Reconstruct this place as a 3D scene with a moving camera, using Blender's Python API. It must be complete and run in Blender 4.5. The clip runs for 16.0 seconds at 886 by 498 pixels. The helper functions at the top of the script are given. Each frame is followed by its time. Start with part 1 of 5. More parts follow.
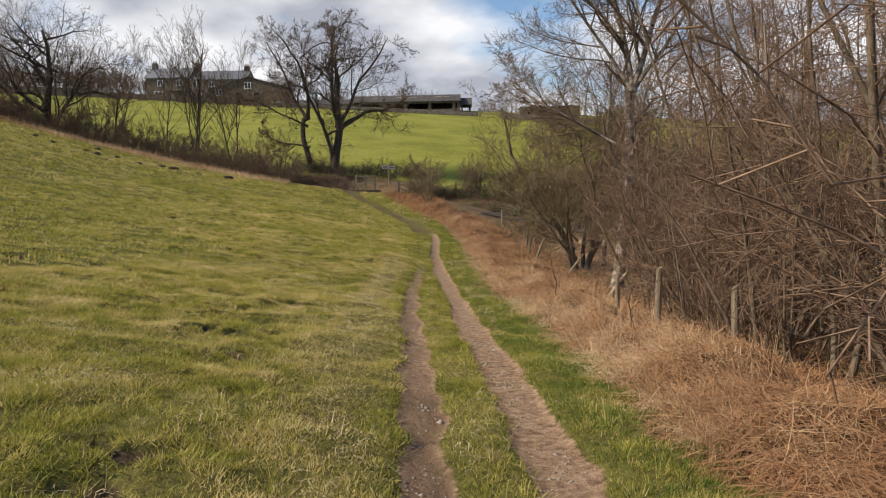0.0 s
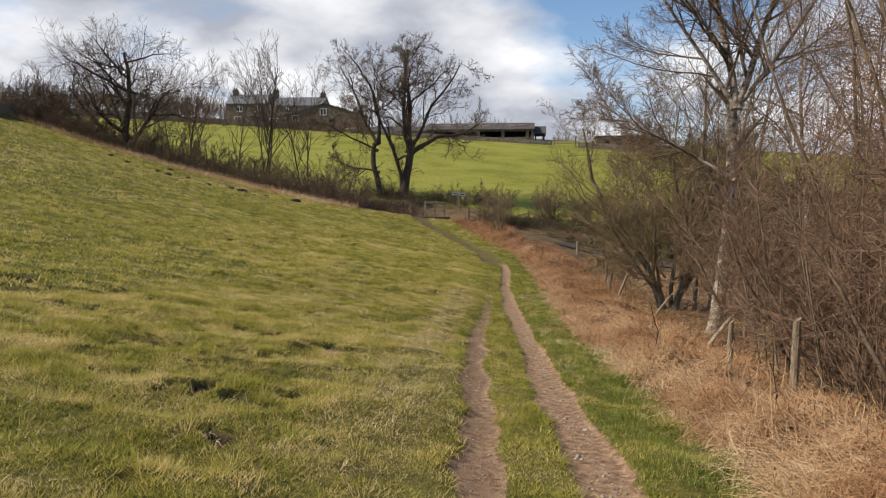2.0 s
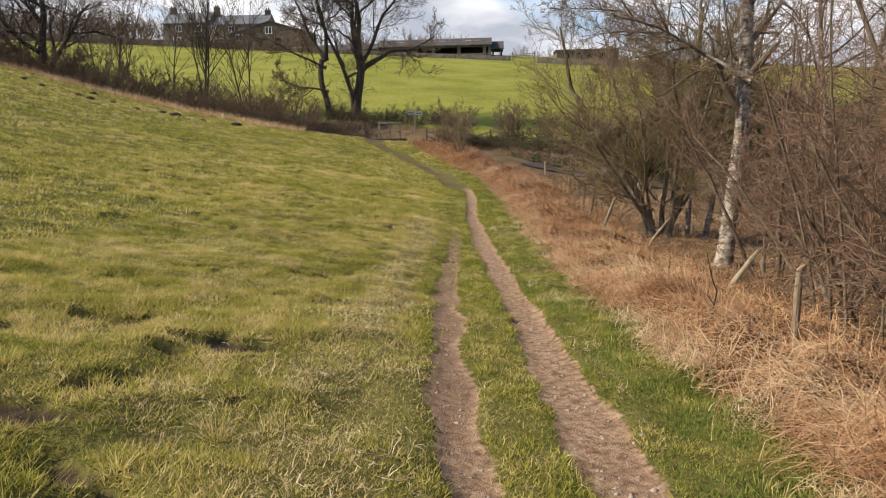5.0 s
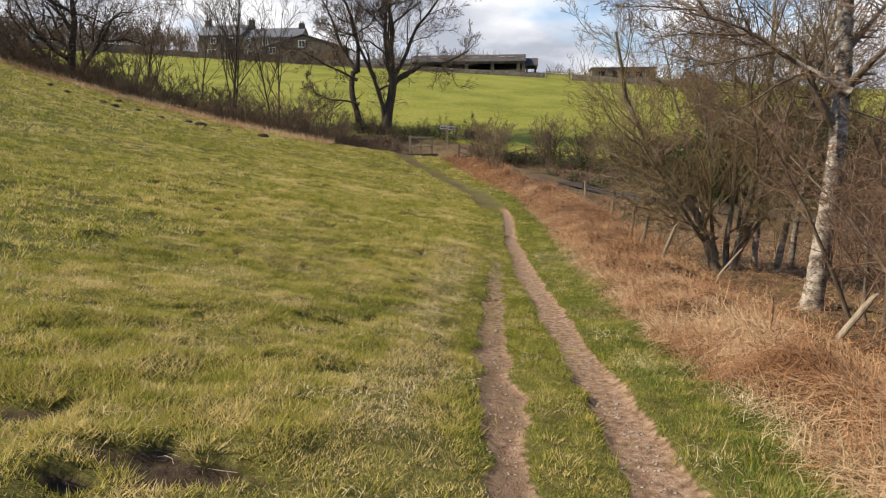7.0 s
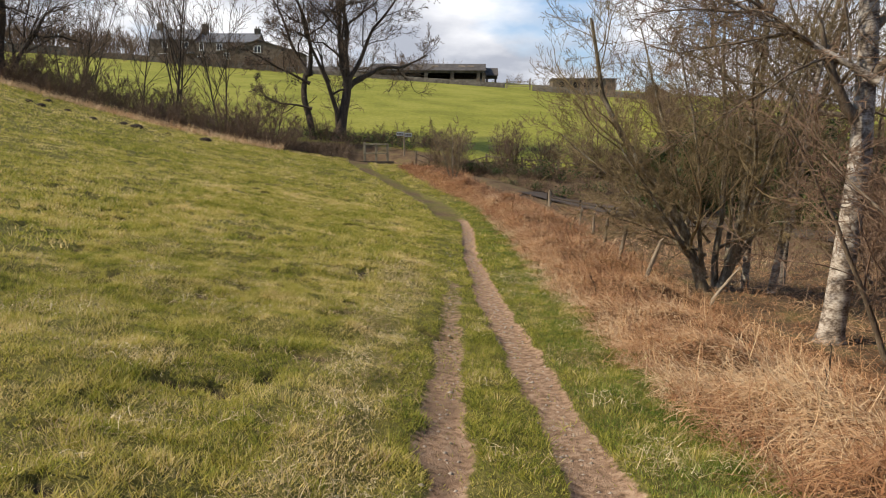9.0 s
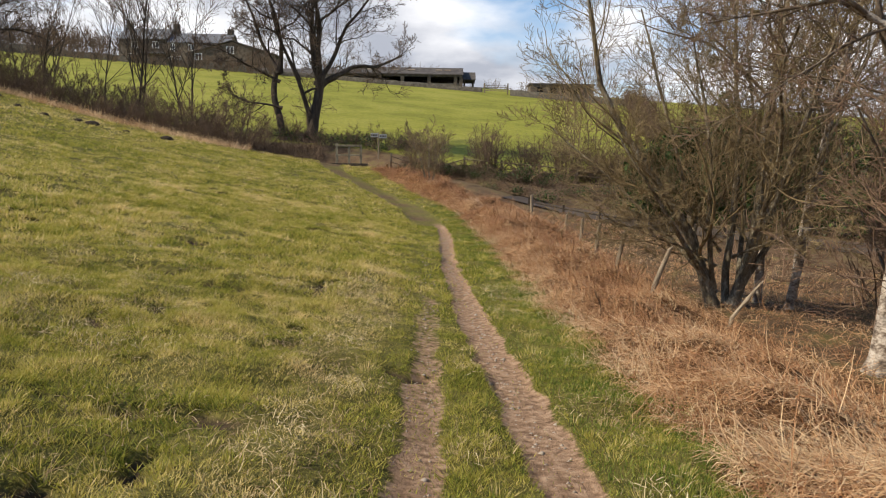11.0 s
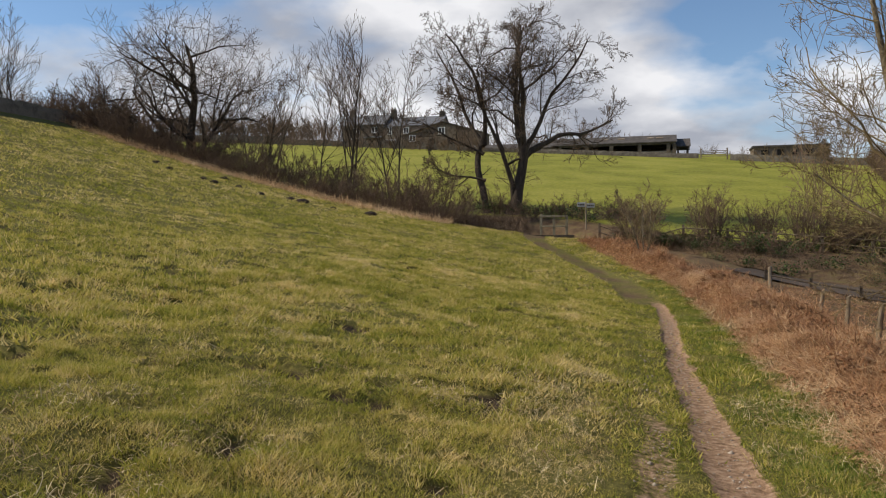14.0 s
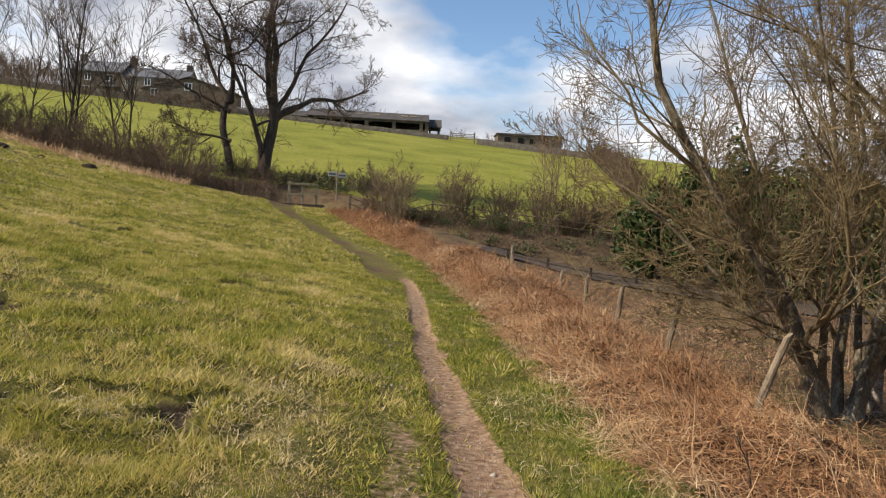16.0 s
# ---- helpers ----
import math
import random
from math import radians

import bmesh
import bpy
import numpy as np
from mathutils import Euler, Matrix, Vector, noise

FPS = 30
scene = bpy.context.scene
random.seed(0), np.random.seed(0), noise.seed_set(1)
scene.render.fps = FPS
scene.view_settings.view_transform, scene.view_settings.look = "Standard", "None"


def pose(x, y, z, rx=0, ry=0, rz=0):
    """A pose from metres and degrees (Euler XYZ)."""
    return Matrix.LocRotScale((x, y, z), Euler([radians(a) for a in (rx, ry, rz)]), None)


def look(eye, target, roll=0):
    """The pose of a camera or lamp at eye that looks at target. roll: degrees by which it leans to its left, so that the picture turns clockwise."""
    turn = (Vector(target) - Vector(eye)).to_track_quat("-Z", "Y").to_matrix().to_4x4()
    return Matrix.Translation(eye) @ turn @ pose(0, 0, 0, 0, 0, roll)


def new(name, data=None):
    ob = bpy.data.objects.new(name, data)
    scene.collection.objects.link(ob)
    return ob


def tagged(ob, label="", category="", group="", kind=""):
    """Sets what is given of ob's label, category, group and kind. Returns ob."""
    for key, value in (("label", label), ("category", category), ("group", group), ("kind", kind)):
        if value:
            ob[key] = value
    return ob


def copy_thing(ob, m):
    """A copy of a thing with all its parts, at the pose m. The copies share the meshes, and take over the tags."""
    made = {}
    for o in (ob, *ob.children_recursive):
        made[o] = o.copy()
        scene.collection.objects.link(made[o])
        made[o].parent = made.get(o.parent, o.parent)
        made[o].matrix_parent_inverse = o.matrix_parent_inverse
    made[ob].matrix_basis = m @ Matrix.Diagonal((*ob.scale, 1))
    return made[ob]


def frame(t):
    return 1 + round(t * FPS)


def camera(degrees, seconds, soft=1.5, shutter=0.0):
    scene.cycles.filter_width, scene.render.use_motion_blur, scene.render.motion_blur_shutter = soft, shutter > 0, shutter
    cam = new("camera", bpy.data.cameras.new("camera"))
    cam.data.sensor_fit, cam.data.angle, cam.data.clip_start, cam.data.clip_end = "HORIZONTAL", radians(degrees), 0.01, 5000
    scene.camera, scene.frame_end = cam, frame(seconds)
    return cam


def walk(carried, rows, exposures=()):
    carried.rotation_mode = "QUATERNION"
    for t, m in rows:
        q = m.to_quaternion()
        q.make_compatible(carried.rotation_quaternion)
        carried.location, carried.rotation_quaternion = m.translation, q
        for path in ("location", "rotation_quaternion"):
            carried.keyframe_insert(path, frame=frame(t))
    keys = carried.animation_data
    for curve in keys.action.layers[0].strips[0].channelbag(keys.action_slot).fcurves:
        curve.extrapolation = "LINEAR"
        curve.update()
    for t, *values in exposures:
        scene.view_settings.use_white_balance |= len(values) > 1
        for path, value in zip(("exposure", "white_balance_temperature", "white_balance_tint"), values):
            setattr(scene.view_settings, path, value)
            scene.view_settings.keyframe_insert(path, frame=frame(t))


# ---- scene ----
cam = camera(61.4, 16.0, soft=1.1)
PATH = [
    (0, (0.083, -0.025, 1.533), (0.039, 1.964, 1.326), -1.1),
    (0.5, (-0.007, 0.52, 1.46), (-0.07, 2.51, 1.27), 3.4),
    (1, (0.022, 1.101, 1.417), (-0.09, 3.088, 1.224), 2.3),
    (1.5, (-0.031, 1.652, 1.42), (-0.159, 3.642, 1.262), 1.6),
    (2, (-0.033, 2.201, 1.399), (-0.262, 4.184, 1.27), 0.1),
    (2.5, (-0.109, 2.763, 1.387), (-0.334, 4.741, 1.191), -1.1),
    (3, (-0.128, 3.395, 1.331), (-0.301, 5.372, 1.087), -1.4),
    (3.5, (-0.196, 4.003, 1.31), (-0.361, 5.978, 1.044), -0.2),
    (3.7, (-0.255, 4.228, 1.301), (-0.41, 6.202, 1.022), -1.4),
    (5.8, (-0.498, 6.654, 1.19), (-0.608, 8.622, 0.849), -1.1),
    (6, (-0.562, 6.91, 1.184), (-0.684, 8.881, 0.867), -1.1),
    (6.5, (-0.645, 7.477, 1.164), (-0.808, 9.445, 0.849), -1.4),
    (7, (-0.724, 7.865, 1.136), (-0.917, 9.834, 0.845), -0.2),
    (7.5, (-0.768, 8.395, 1.102), (-0.876, 10.367, 0.784), 0.1),
    (8, (-0.741, 9.046, 1.02), (-0.818, 11.027, 0.756), 2.5),
    (8.2, (-0.75, 9.364, 0.993), (-0.845, 11.344, 0.727), 1.9),
    (10.3, (-0.752, 11.94, 0.685), (-0.796, 13.923, 0.43), -1.2),
    (10.5, (-0.764, 12.141, 0.66), (-0.824, 14.121, 0.39), -0.8),
    (11, (-0.82, 12.61, 0.653), (-0.841, 14.595, 0.408), 1.0),
    (11.5, (-0.845, 13.063, 0.643), (-1.026, 15.044, 0.444), -0.1),
    (12, (-0.898, 13.523, 0.627), (-1.076, 15.508, 0.465), 0.1),
    (12.5, (-1.035, 14.088, 0.63), (-1.447, 16.043, 0.53), -1.9),
    (13, (-1.103, 14.639, 0.623), (-1.923, 16.462, 0.579), -3.6),
    (13.5, (-1.059, 15.101, 0.554), (-1.833, 16.942, 0.438), -3.1),
    (14, (-1.024, 15.647, 0.505), (-1.595, 17.563, 0.453), -0.3),
    (14.5, (-1.049, 16.202, 0.428), (-1.303, 18.181, 0.292), -0.2),
    (15, (-1.12, 16.748, 0.402), (-1.222, 18.742, 0.276), -2.1),
    (15.5, (-1.114, 17.129, 0.36), (-1.158, 19.124, 0.229), -0.5),
    (16, (-1.104, 17.673, 0.315), (-1.02, 19.668, 0.207), 3.1),
]
walk(cam, [(t, look(eye, target, roll)) for t, eye, target, roll in PATH], [(0, 0.03), (2, 0.08), (3, 0.25), (3.7, 0.31), (6, 0.32), (7, 0.28), (8, 0.24), (10.5, 0.22), (12, 0.2), (13, 0.1), (13.5, -0.32), (14, -0.12), (14.5, 0.08), (16, 0.17)])

# ---- light ----
SUN_AZIMUTH, SUN_HEIGHT = 102.0, 38.0  # degrees to the left of the way walked, and up
world = bpy.data.worlds.new("world")
scene.world = world
world.use_nodes = True


def cloudy_sky():
    nt = world.node_tree
    nt.nodes.clear()
    n, ln = nt.nodes.new, nt.links.new
    out, bg = n("ShaderNodeOutputWorld"), n("ShaderNodeBackground")
    sky = n("ShaderNodeTexSky")
    sky.sky_type, sky.sun_disc = "NISHITA", False
    sky.sun_elevation, sky.sun_rotation = radians(SUN_HEIGHT), radians(-SUN_AZIMUTH)
    sky.air_density, sky.dust_density, sky.ozone_density = 1.0, 0.1, 4.0
    co, sep = n("ShaderNodeTexCoord"), n("ShaderNodeSeparateXYZ")
    ln(co.outputs["Generated"], sep.inputs[0])
    up = n("ShaderNodeMath")
    up.operation = "MAXIMUM"
    up.inputs[1].default_value = 0.0
    ln(sep.outputs["Z"], up.inputs[0])
    lift = n("ShaderNodeMath")
    lift.operation = "ADD"
    lift.inputs[1].default_value = 0.32
    ln(up.outputs[0], lift.inputs[0])
    flat = n("ShaderNodeVectorMath")
    flat.operation = "DIVIDE"
    join = n("ShaderNodeCombineXYZ")
    for a in "XYZ":
        ln(lift.outputs[0], join.inputs[a])
    ln(co.outputs["Generated"], flat.inputs[0])
    ln(join.outputs[0], flat.inputs[1])
    move = n("ShaderNodeMapping")
    move.inputs["Location"].default_value = CLOUD_SHIFT
    move.inputs["Scale"].default_value = (1.0, 1.0, 1.0)
    ln(flat.outputs[0], move.inputs["Vector"])
    shape, tone = n("ShaderNodeTexNoise"), n("ShaderNodeTexNoise")
    for node, scale, detail, rough in ((shape, 1.5, 9, 0.5), (tone, 2.6, 7, 0.5)):
        node.inputs["Scale"].default_value, node.inputs["Detail"].default_value, node.inputs["Roughness"].default_value = scale, detail, rough
        ln(move.outputs[0], node.inputs["Vector"])
    cover, grey = n("ShaderNodeValToRGB"), n("ShaderNodeValToRGB")
    cover.color_ramp.elements[0].position, cover.color_ramp.elements[1].position = 0.40, 0.53
    grey.color_ramp.elements[0].position, grey.color_ramp.elements[1].position = 0.36, 0.62
    grey.color_ramp.elements[0].color, grey.color_ramp.elements[1].color = (7.4, 7.4, 7.6, 1), (3.3, 3.5, 4.05, 1)
    low = n("ShaderNodeMath")
    low.operation = "MULTIPLY_ADD"
    low.inputs[1].default_value = -0.72
    low.inputs[2].default_value = 0.13
    ln(up.outputs[0], low.inputs[0])
    thick = n("ShaderNodeMath")
    thick.operation = "ADD"
    ln(shape.outputs[0], thick.inputs[0])
    ln(low.outputs[0], thick.inputs[1])
    ln(thick.outputs[0], cover.inputs[0])
    ln(tone.outputs[0], grey.inputs[0])
    mix = n("ShaderNodeMix")
    mix.data_type = "RGBA"
    ln(cover.outputs[0], mix.inputs[0])
    ln(sky.outputs[0], mix.inputs[6])
    ln(grey.outputs[0], mix.inputs[7])
    ln(mix.outputs[2], bg.inputs["Color"])
    bg.inputs["Strength"].default_value = 0.13
    ln(bg.outputs[0], out.inputs[0])


CLOUD_SHIFT = (-0.35, 0.2, 0.0)
cloudy_sky()
sun = new("sun", bpy.data.lights.new("sun", "SUN"))
sun.data.energy, sun.data.angle, sun.data.color = 5.0, radians(0.6), (1.0, 0.87, 0.69)
a, e = radians(SUN_AZIMUTH), radians(SUN_HEIGHT)
sun.matrix_world = look((-math.sin(a) * math.cos(e) * 200, math.cos(a) * math.cos(e) * 200, math.sin(e) * 200), (0, 0, 0))


# ---- materials ----
def material(name, colours, scale=6.0, fine=60.0, rough=0.85, bump=0.3, detail=6, stretch=(1, 1, 1), island=0.0, object_random=0.0, metallic=0.0, depth=0.02):
    """A surface whose colour runs through the given colours by a coarse and a fine noise, with relief."""
    m = bpy.data.materials.new(name)
    m.use_nodes = True
    nt = m.node_tree
    n, ln = nt.nodes.new, nt.links.new
    bsdf = nt.nodes["Principled BSDF"]
    bsdf.inputs["Roughness"].default_value, bsdf.inputs["Metallic"].default_value = rough, metallic
    bsdf.inputs["Specular IOR Level"].default_value = 0.25
    co, mp = n("ShaderNodeTexCoord"), n("ShaderNodeMapping")
    mp.inputs["Scale"].default_value = stretch
    ln(co.outputs["Object"], mp.inputs["Vector"])
    a, b = n("ShaderNodeTexNoise"), n("ShaderNodeTexNoise")
    for node, s in ((a, scale), (b, fine)):
        node.inputs["Scale"].default_value, node.inputs["Detail"].default_value = s, detail
        ln(mp.outputs[0], node.inputs["Vector"])
    add = n("ShaderNodeMath")
    add.operation = "MULTIPLY_ADD"
    ln(a.outputs[0], add.inputs[0])
    add.inputs[1].default_value = 0.6
    half = n("ShaderNodeMath")
    half.operation = "MULTIPLY"
    half.inputs[1].default_value = 0.4
    ln(b.outputs[0], half.inputs[0])
    ln(half.outputs[0], add.inputs[2])
    value = add
    for kind, amount in (("ShaderNodeNewGeometry", island), ("ShaderNodeObjectInfo", object_random)):
        if amount:
            g, off = n(kind), n("ShaderNodeMath")
            off.operation = "MULTIPLY_ADD"
            ln(g.outputs["Random Per Island" if island and kind.endswith("Geometry") else "Random"], off.inputs[0])
            off.inputs[1].default_value = amount
            ln(value.outputs[0], off.inputs[2])
            shift = n("ShaderNodeMath")
            shift.operation = "SUBTRACT"
            shift.inputs[1].default_value = amount / 2
            ln(off.outputs[0], shift.inputs[0])
            value = shift
    ramp = n("ShaderNodeValToRGB")
    els = ramp.color_ramp.elements
    while len(els) < len(colours):
        els.new(0.5)
    for k, c in enumerate(colours):
        els[k].position = 0.32 + 0.36 * k / (len(colours) - 1)
        els[k].color = (*c, 1)
    ln(value.outputs[0], ramp.inputs[0])
    ln(ramp.outputs[0], bsdf.inputs["Base Color"])
    if bump:
        bp = n("ShaderNodeBump")
        bp.inputs["Strength"].default_value, bp.inputs["Distance"].default_value = bump, depth
        ln(b.outputs[0], bp.inputs["Height"])
        ln(bp.outputs[0], bsdf.inputs["Normal"])
    return m


def mixed_ground():
    """Turf, bare soil, mud, dead bracken litter and wood floor, told apart by the ground's own masks."""
    m = bpy.data.materials.new("ground_cover")
    m.use_nodes = True
    nt = m.node_tree
    n, ln = nt.nodes.new, nt.links.new
    bsdf = nt.nodes["Principled BSDF"]
    bsdf.inputs["Roughness"].default_value = 0.95
    bsdf.inputs["Specular IOR Level"].default_value = 0.12
    co = n("ShaderNodeTexCoord")

    def grain(scale, detail=8, rough=0.6):
        t = n("ShaderNodeTexNoise")
        t.inputs["Scale"].default_value, t.inputs["Detail"].default_value, t.inputs["Roughness"].default_value = scale, detail, rough
        ln(co.outputs["Object"], t.inputs["Vector"])
        return t

    def ramp(source, *stops):
        r = n("ShaderNodeValToRGB")
        els = r.color_ramp.elements
        while len(els) < len(stops):
            els.new(0.5)
        for k, (p, c) in enumerate(stops):
            els[k].position, els[k].color = p, (*c, 1)
        ln(source.outputs[0], r.inputs[0])
        return r

    def blend(mask, low, high):
        x = n("ShaderNodeMix")
        x.data_type = "RGBA"
        ln(mask, x.inputs[0])
        ln(low, x.inputs[6])
        ln(high, x.inputs[7])
        return x.outputs[2]

    def edge(name, noise_node, width=0.5):
        at, mul, sub = n("ShaderNodeAttribute"), n("ShaderNodeMath"), n("ShaderNodeMath")
        at.attribute_name = name
        mul.operation, sub.operation = "MULTIPLY_ADD", "SUBTRACT"
        ln(noise_node.outputs[0], mul.inputs[0])
        mul.inputs[1].default_value = width
        ln(at.outputs["Fac"], mul.inputs[2])
        ln(mul.outputs[0], sub.inputs[0])
        sub.inputs[1].default_value = width / 2
        r = n("ShaderNodeMapRange")
        r.inputs["From Min"].default_value, r.inputs["From Max"].default_value = 0.35, 0.65
        ln(sub.outputs[0], r.inputs["Value"])
        return r.outputs[0]

    big, mid, fine, tiny = grain(0.16, 5), grain(1.3), grain(14), grain(70)
    turf = ramp(mid, (0.3, TURF[0]), (0.5, TURF[1]), (0.68, TURF[2]))
    dry = ramp(fine, (0.3, (0.13, 0.15, 0.035)), (0.7, (0.30, 0.27, 0.10)))
    patch = ramp(big, (0.42, (0, 0, 0)), (0.62, (1, 1, 1)))
    half = n("ShaderNodeMath")
    half.operation = "MULTIPLY"
    half.inputs[1].default_value = 0.55
    ln(patch.outputs[0], half.inputs[0])
    colour = blend(half.outputs[0], turf.outputs[0], dry.outputs[0])
    speck = ramp(fine, (0.34, (0.025, 0.022, 0.008)), (0.62, (0.24, 0.21, 0.06)))
    grit = ramp(tiny, (0.3, (0.03, 0.026, 0.01)), (0.5, (0.13, 0.125, 0.028)), (0.7, (0.34, 0.29, 0.10)))
    half2 = n("ShaderNodeValue")
    half2.outputs[0].default_value = 0.5
    colour = blend(half2.outputs[0], colour, grit.outputs[0])
    third = n("ShaderNodeValue")
    third.outputs[0].default_value = 0.45
    colour = blend(third.outputs[0], colour, speck.outputs[0])
    lush = ramp(big, (0.38, (0.17, 0.18, 0.026)), (0.5, (0.26, 0.265, 0.04)), (0.62, (0.33, 0.315, 0.065)))
    clump = ramp(grain(3.2), (0.36, (0.11, 0.12, 0.018)), (0.64, (0.34, 0.335, 0.06)))
    colour = blend(edge("lush", big, 0.2), colour, blend(third.outputs[0], lush.outputs[0], clump.outputs[0]))
    litter = ramp(fine, (0.3, (0.05, 0.026, 0.012)), (0.5, (0.16, 0.085, 0.04)), (0.72, (0.33, 0.20, 0.10)))
    colour = blend(edge("litter", fine, 0.7), colour, litter.outputs[0])
    floor = ramp(mid, (0.3, (0.065, 0.043, 0.025)), (0.5, (0.145, 0.098, 0.058)), (0.68, (0.16, 0.135, 0.055)))
    colour = blend(edge("wood", mid, 0.5), colour, floor.outputs[0])
    soil = ramp(fine, (0.28, (0.13, 0.076, 0.044)), (0.5, (0.325, 0.21, 0.13)), (0.72, (0.50, 0.355, 0.235)))
    colour = blend(edge("soil", fine, 1.1), colour, soil.outputs[0])
    mud = ramp(fine, (0.3, (0.06, 0.038, 0.022)), (0.55, (0.15, 0.098, 0.058)), (0.75, (0.25, 0.18, 0.105)))
    colour = blend(edge("mud", fine, 0.8), colour, mud.outputs[0])
    hole = ramp(fine, (0.3, (0.03, 0.022, 0.014)), (0.7, (0.12, 0.085, 0.052)))
    colour = blend(edge("hole", fine, 0.6), colour, hole.outputs[0])
    ln(colour, bsdf.inputs["Base Color"])
    bump, sumh = n("ShaderNodeBump"), n("ShaderNodeMath")
    sumh.operation = "MULTIPLY_ADD"
    ln(fine.outputs[0], sumh.inputs[0])
    sumh.inputs[1].default_value = 2.0
    ln(tiny.outputs[0], sumh.inputs[2])
    bump.inputs["Strength"].default_value, bump.inputs["Distance"].default_value = 0.8, 0.02
    ln(sumh.outputs[0], bump.inputs["Height"])
    ln(bump.outputs[0], bsdf.inputs["Normal"])
    return m


def blades(name, *stops, rough=0.7, through_light=0.25):
    """Thin leaves: each blade takes its own tone along the stops, shifted by the patch that it grows in."""
    m = bpy.data.materials.new(name)
    m.use_nodes = True
    nt = m.node_tree
    n, ln = nt.nodes.new, nt.links.new
    bsdf = nt.nodes["Principled BSDF"]
    bsdf.inputs["Roughness"].default_value, bsdf.inputs["Specular IOR Level"].default_value = rough, 0.2
    g, at, add, r = n("ShaderNodeNewGeometry"), n("ShaderNodeAttribute"), n("ShaderNodeMath"), n("ShaderNodeValToRGB")
    at.attribute_name = "patch"
    add.operation = "MULTIPLY_ADD"
    ln(g.outputs["Random Per Island"], add.inputs[0])
    add.inputs[1].default_value = 0.5
    ln(at.outputs["Fac"], add.inputs[2])
    els = r.color_ramp.elements
    while len(els) < len(stops):
        els.new(0.5)
    for k, (p, c) in enumerate(stops):
        els[k].position, els[k].color = p, (*c, 1)
    ln(add.outputs[0], r.inputs[0])
    ln(r.outputs[0], bsdf.inputs["Base Color"])
    tr, mx = n("ShaderNodeBsdfTranslucent"), n("ShaderNodeMixShader")
    ln(r.outputs[0], tr.inputs["Color"])
    mx.inputs[0].default_value = through_light
    ln(bsdf.outputs[0], mx.inputs[1])
    ln(tr.outputs[0], mx.inputs[2])
    ln(mx.outputs[0], nt.nodes["Material Output"].inputs["Surface"])
    return m


TURF = ((0.055, 0.05, 0.013), (0.13, 0.115, 0.027), (0.25, 0.21, 0.06))
M_GROUND = mixed_ground()
M_GRASS = blades("grass_blades", (0.0, (0.06, 0.10, 0.016)), (0.3, (0.34, 0.345, 0.05)), (0.6, (0.53, 0.455, 0.115)), (0.95, (0.80, 0.64, 0.31)), through_light=0.4)
M_LUSH = blades("lush_blades", (0.0, (0.045, 0.095, 0.016)), (0.5, (0.15, 0.215, 0.034)), (0.8, (0.28, 0.325, 0.07)), (1.0, (0.54, 0.46, 0.19)), through_light=0.35)
M_STRAW = blades("bracken_straw", (0.0, (0.09, 0.036, 0.016)), (0.35, (0.33, 0.16, 0.074)), (0.75, (0.57, 0.36, 0.19)), (1.0, (0.74, 0.56, 0.34)), through_light=0.12)
M_THATCH = blades("dry_thatch", (0.0, (0.10, 0.065, 0.03)), (0.4, (0.30, 0.21, 0.105)), (0.8, (0.58, 0.46, 0.25)), (1.0, (0.78, 0.66, 0.42)), through_light=0.1)
M_BRUSH = blades("hedge_brush", (0.0, (0.03, 0.02, 0.014)), (0.4, (0.12, 0.08, 0.053)), (0.8, (0.25, 0.175, 0.11)), (1.0, (0.32, 0.25, 0.13)), through_light=0.0)
M_BARK = material("grey_brown_bark", ((0.06, 0.045, 0.03), (0.165, 0.125, 0.085), (0.29, 0.235, 0.165)), 8, 60, stretch=(1, 1, 0.3), bump=0.6)
M_DARK = material("dark_bark", ((0.03, 0.024, 0.018), (0.065, 0.05, 0.037), (0.105, 0.085, 0.062)), 6, 40, stretch=(1, 1, 0.3), bump=0.6)
M_MOSSY = material("lichen_bark", ((0.05, 0.04, 0.026), (0.16, 0.13, 0.085), (0.42, 0.385, 0.30)), 9, 50, stretch=(1, 1, 0.4), bump=0.6)
M_BIRCH = material("white_birch_bark", ((0.03, 0.024, 0.02), (0.15, 0.115, 0.085), (0.40, 0.35, 0.285), (0.60, 0.55, 0.475)), 5, 24, stretch=(1, 1, 1.6), bump=0.4)
M_TWIG = material("brown_twigs", ((0.07, 0.047, 0.032), (0.15, 0.102, 0.068), (0.24, 0.17, 0.115)), 3, 30, bump=0)
M_REDTWIG = material("reddish_twigs", ((0.085, 0.052, 0.034), (0.21, 0.135, 0.088), (0.345, 0.24, 0.165)), 3, 30, bump=0)
M_GREENTWIG = material("mossy_twigs", ((0.08, 0.06, 0.03), (0.20, 0.15, 0.078), (0.35, 0.27, 0.15)), 3, 30, bump=0)
M_IVY = blades("ivy_leaves", (0.0, (0.022, 0.04, 0.012)), (0.6, (0.05, 0.085, 0.022)), (1.0, (0.10, 0.14, 0.04)), rough=0.4, through_light=0.1)
M_SLATE = material("grey_slate", ((0.10, 0.105, 0.115), (0.17, 0.175, 0.185), (0.24, 0.245, 0.25)), 2, 9, rough=0.6, object_random=0.2)
M_BARNROOF = material("weathered_barn_roof", ((0.05, 0.045, 0.04), (0.09, 0.08, 0.07), (0.15, 0.135, 0.12)), 1.2, 7, rough=0.8)
M_STONE = material("brown_gritstone", ((0.085, 0.066, 0.048), (0.165, 0.132, 0.098), (0.25, 0.205, 0.155)), 1.5, 8, object_random=0.2, depth=0.04)
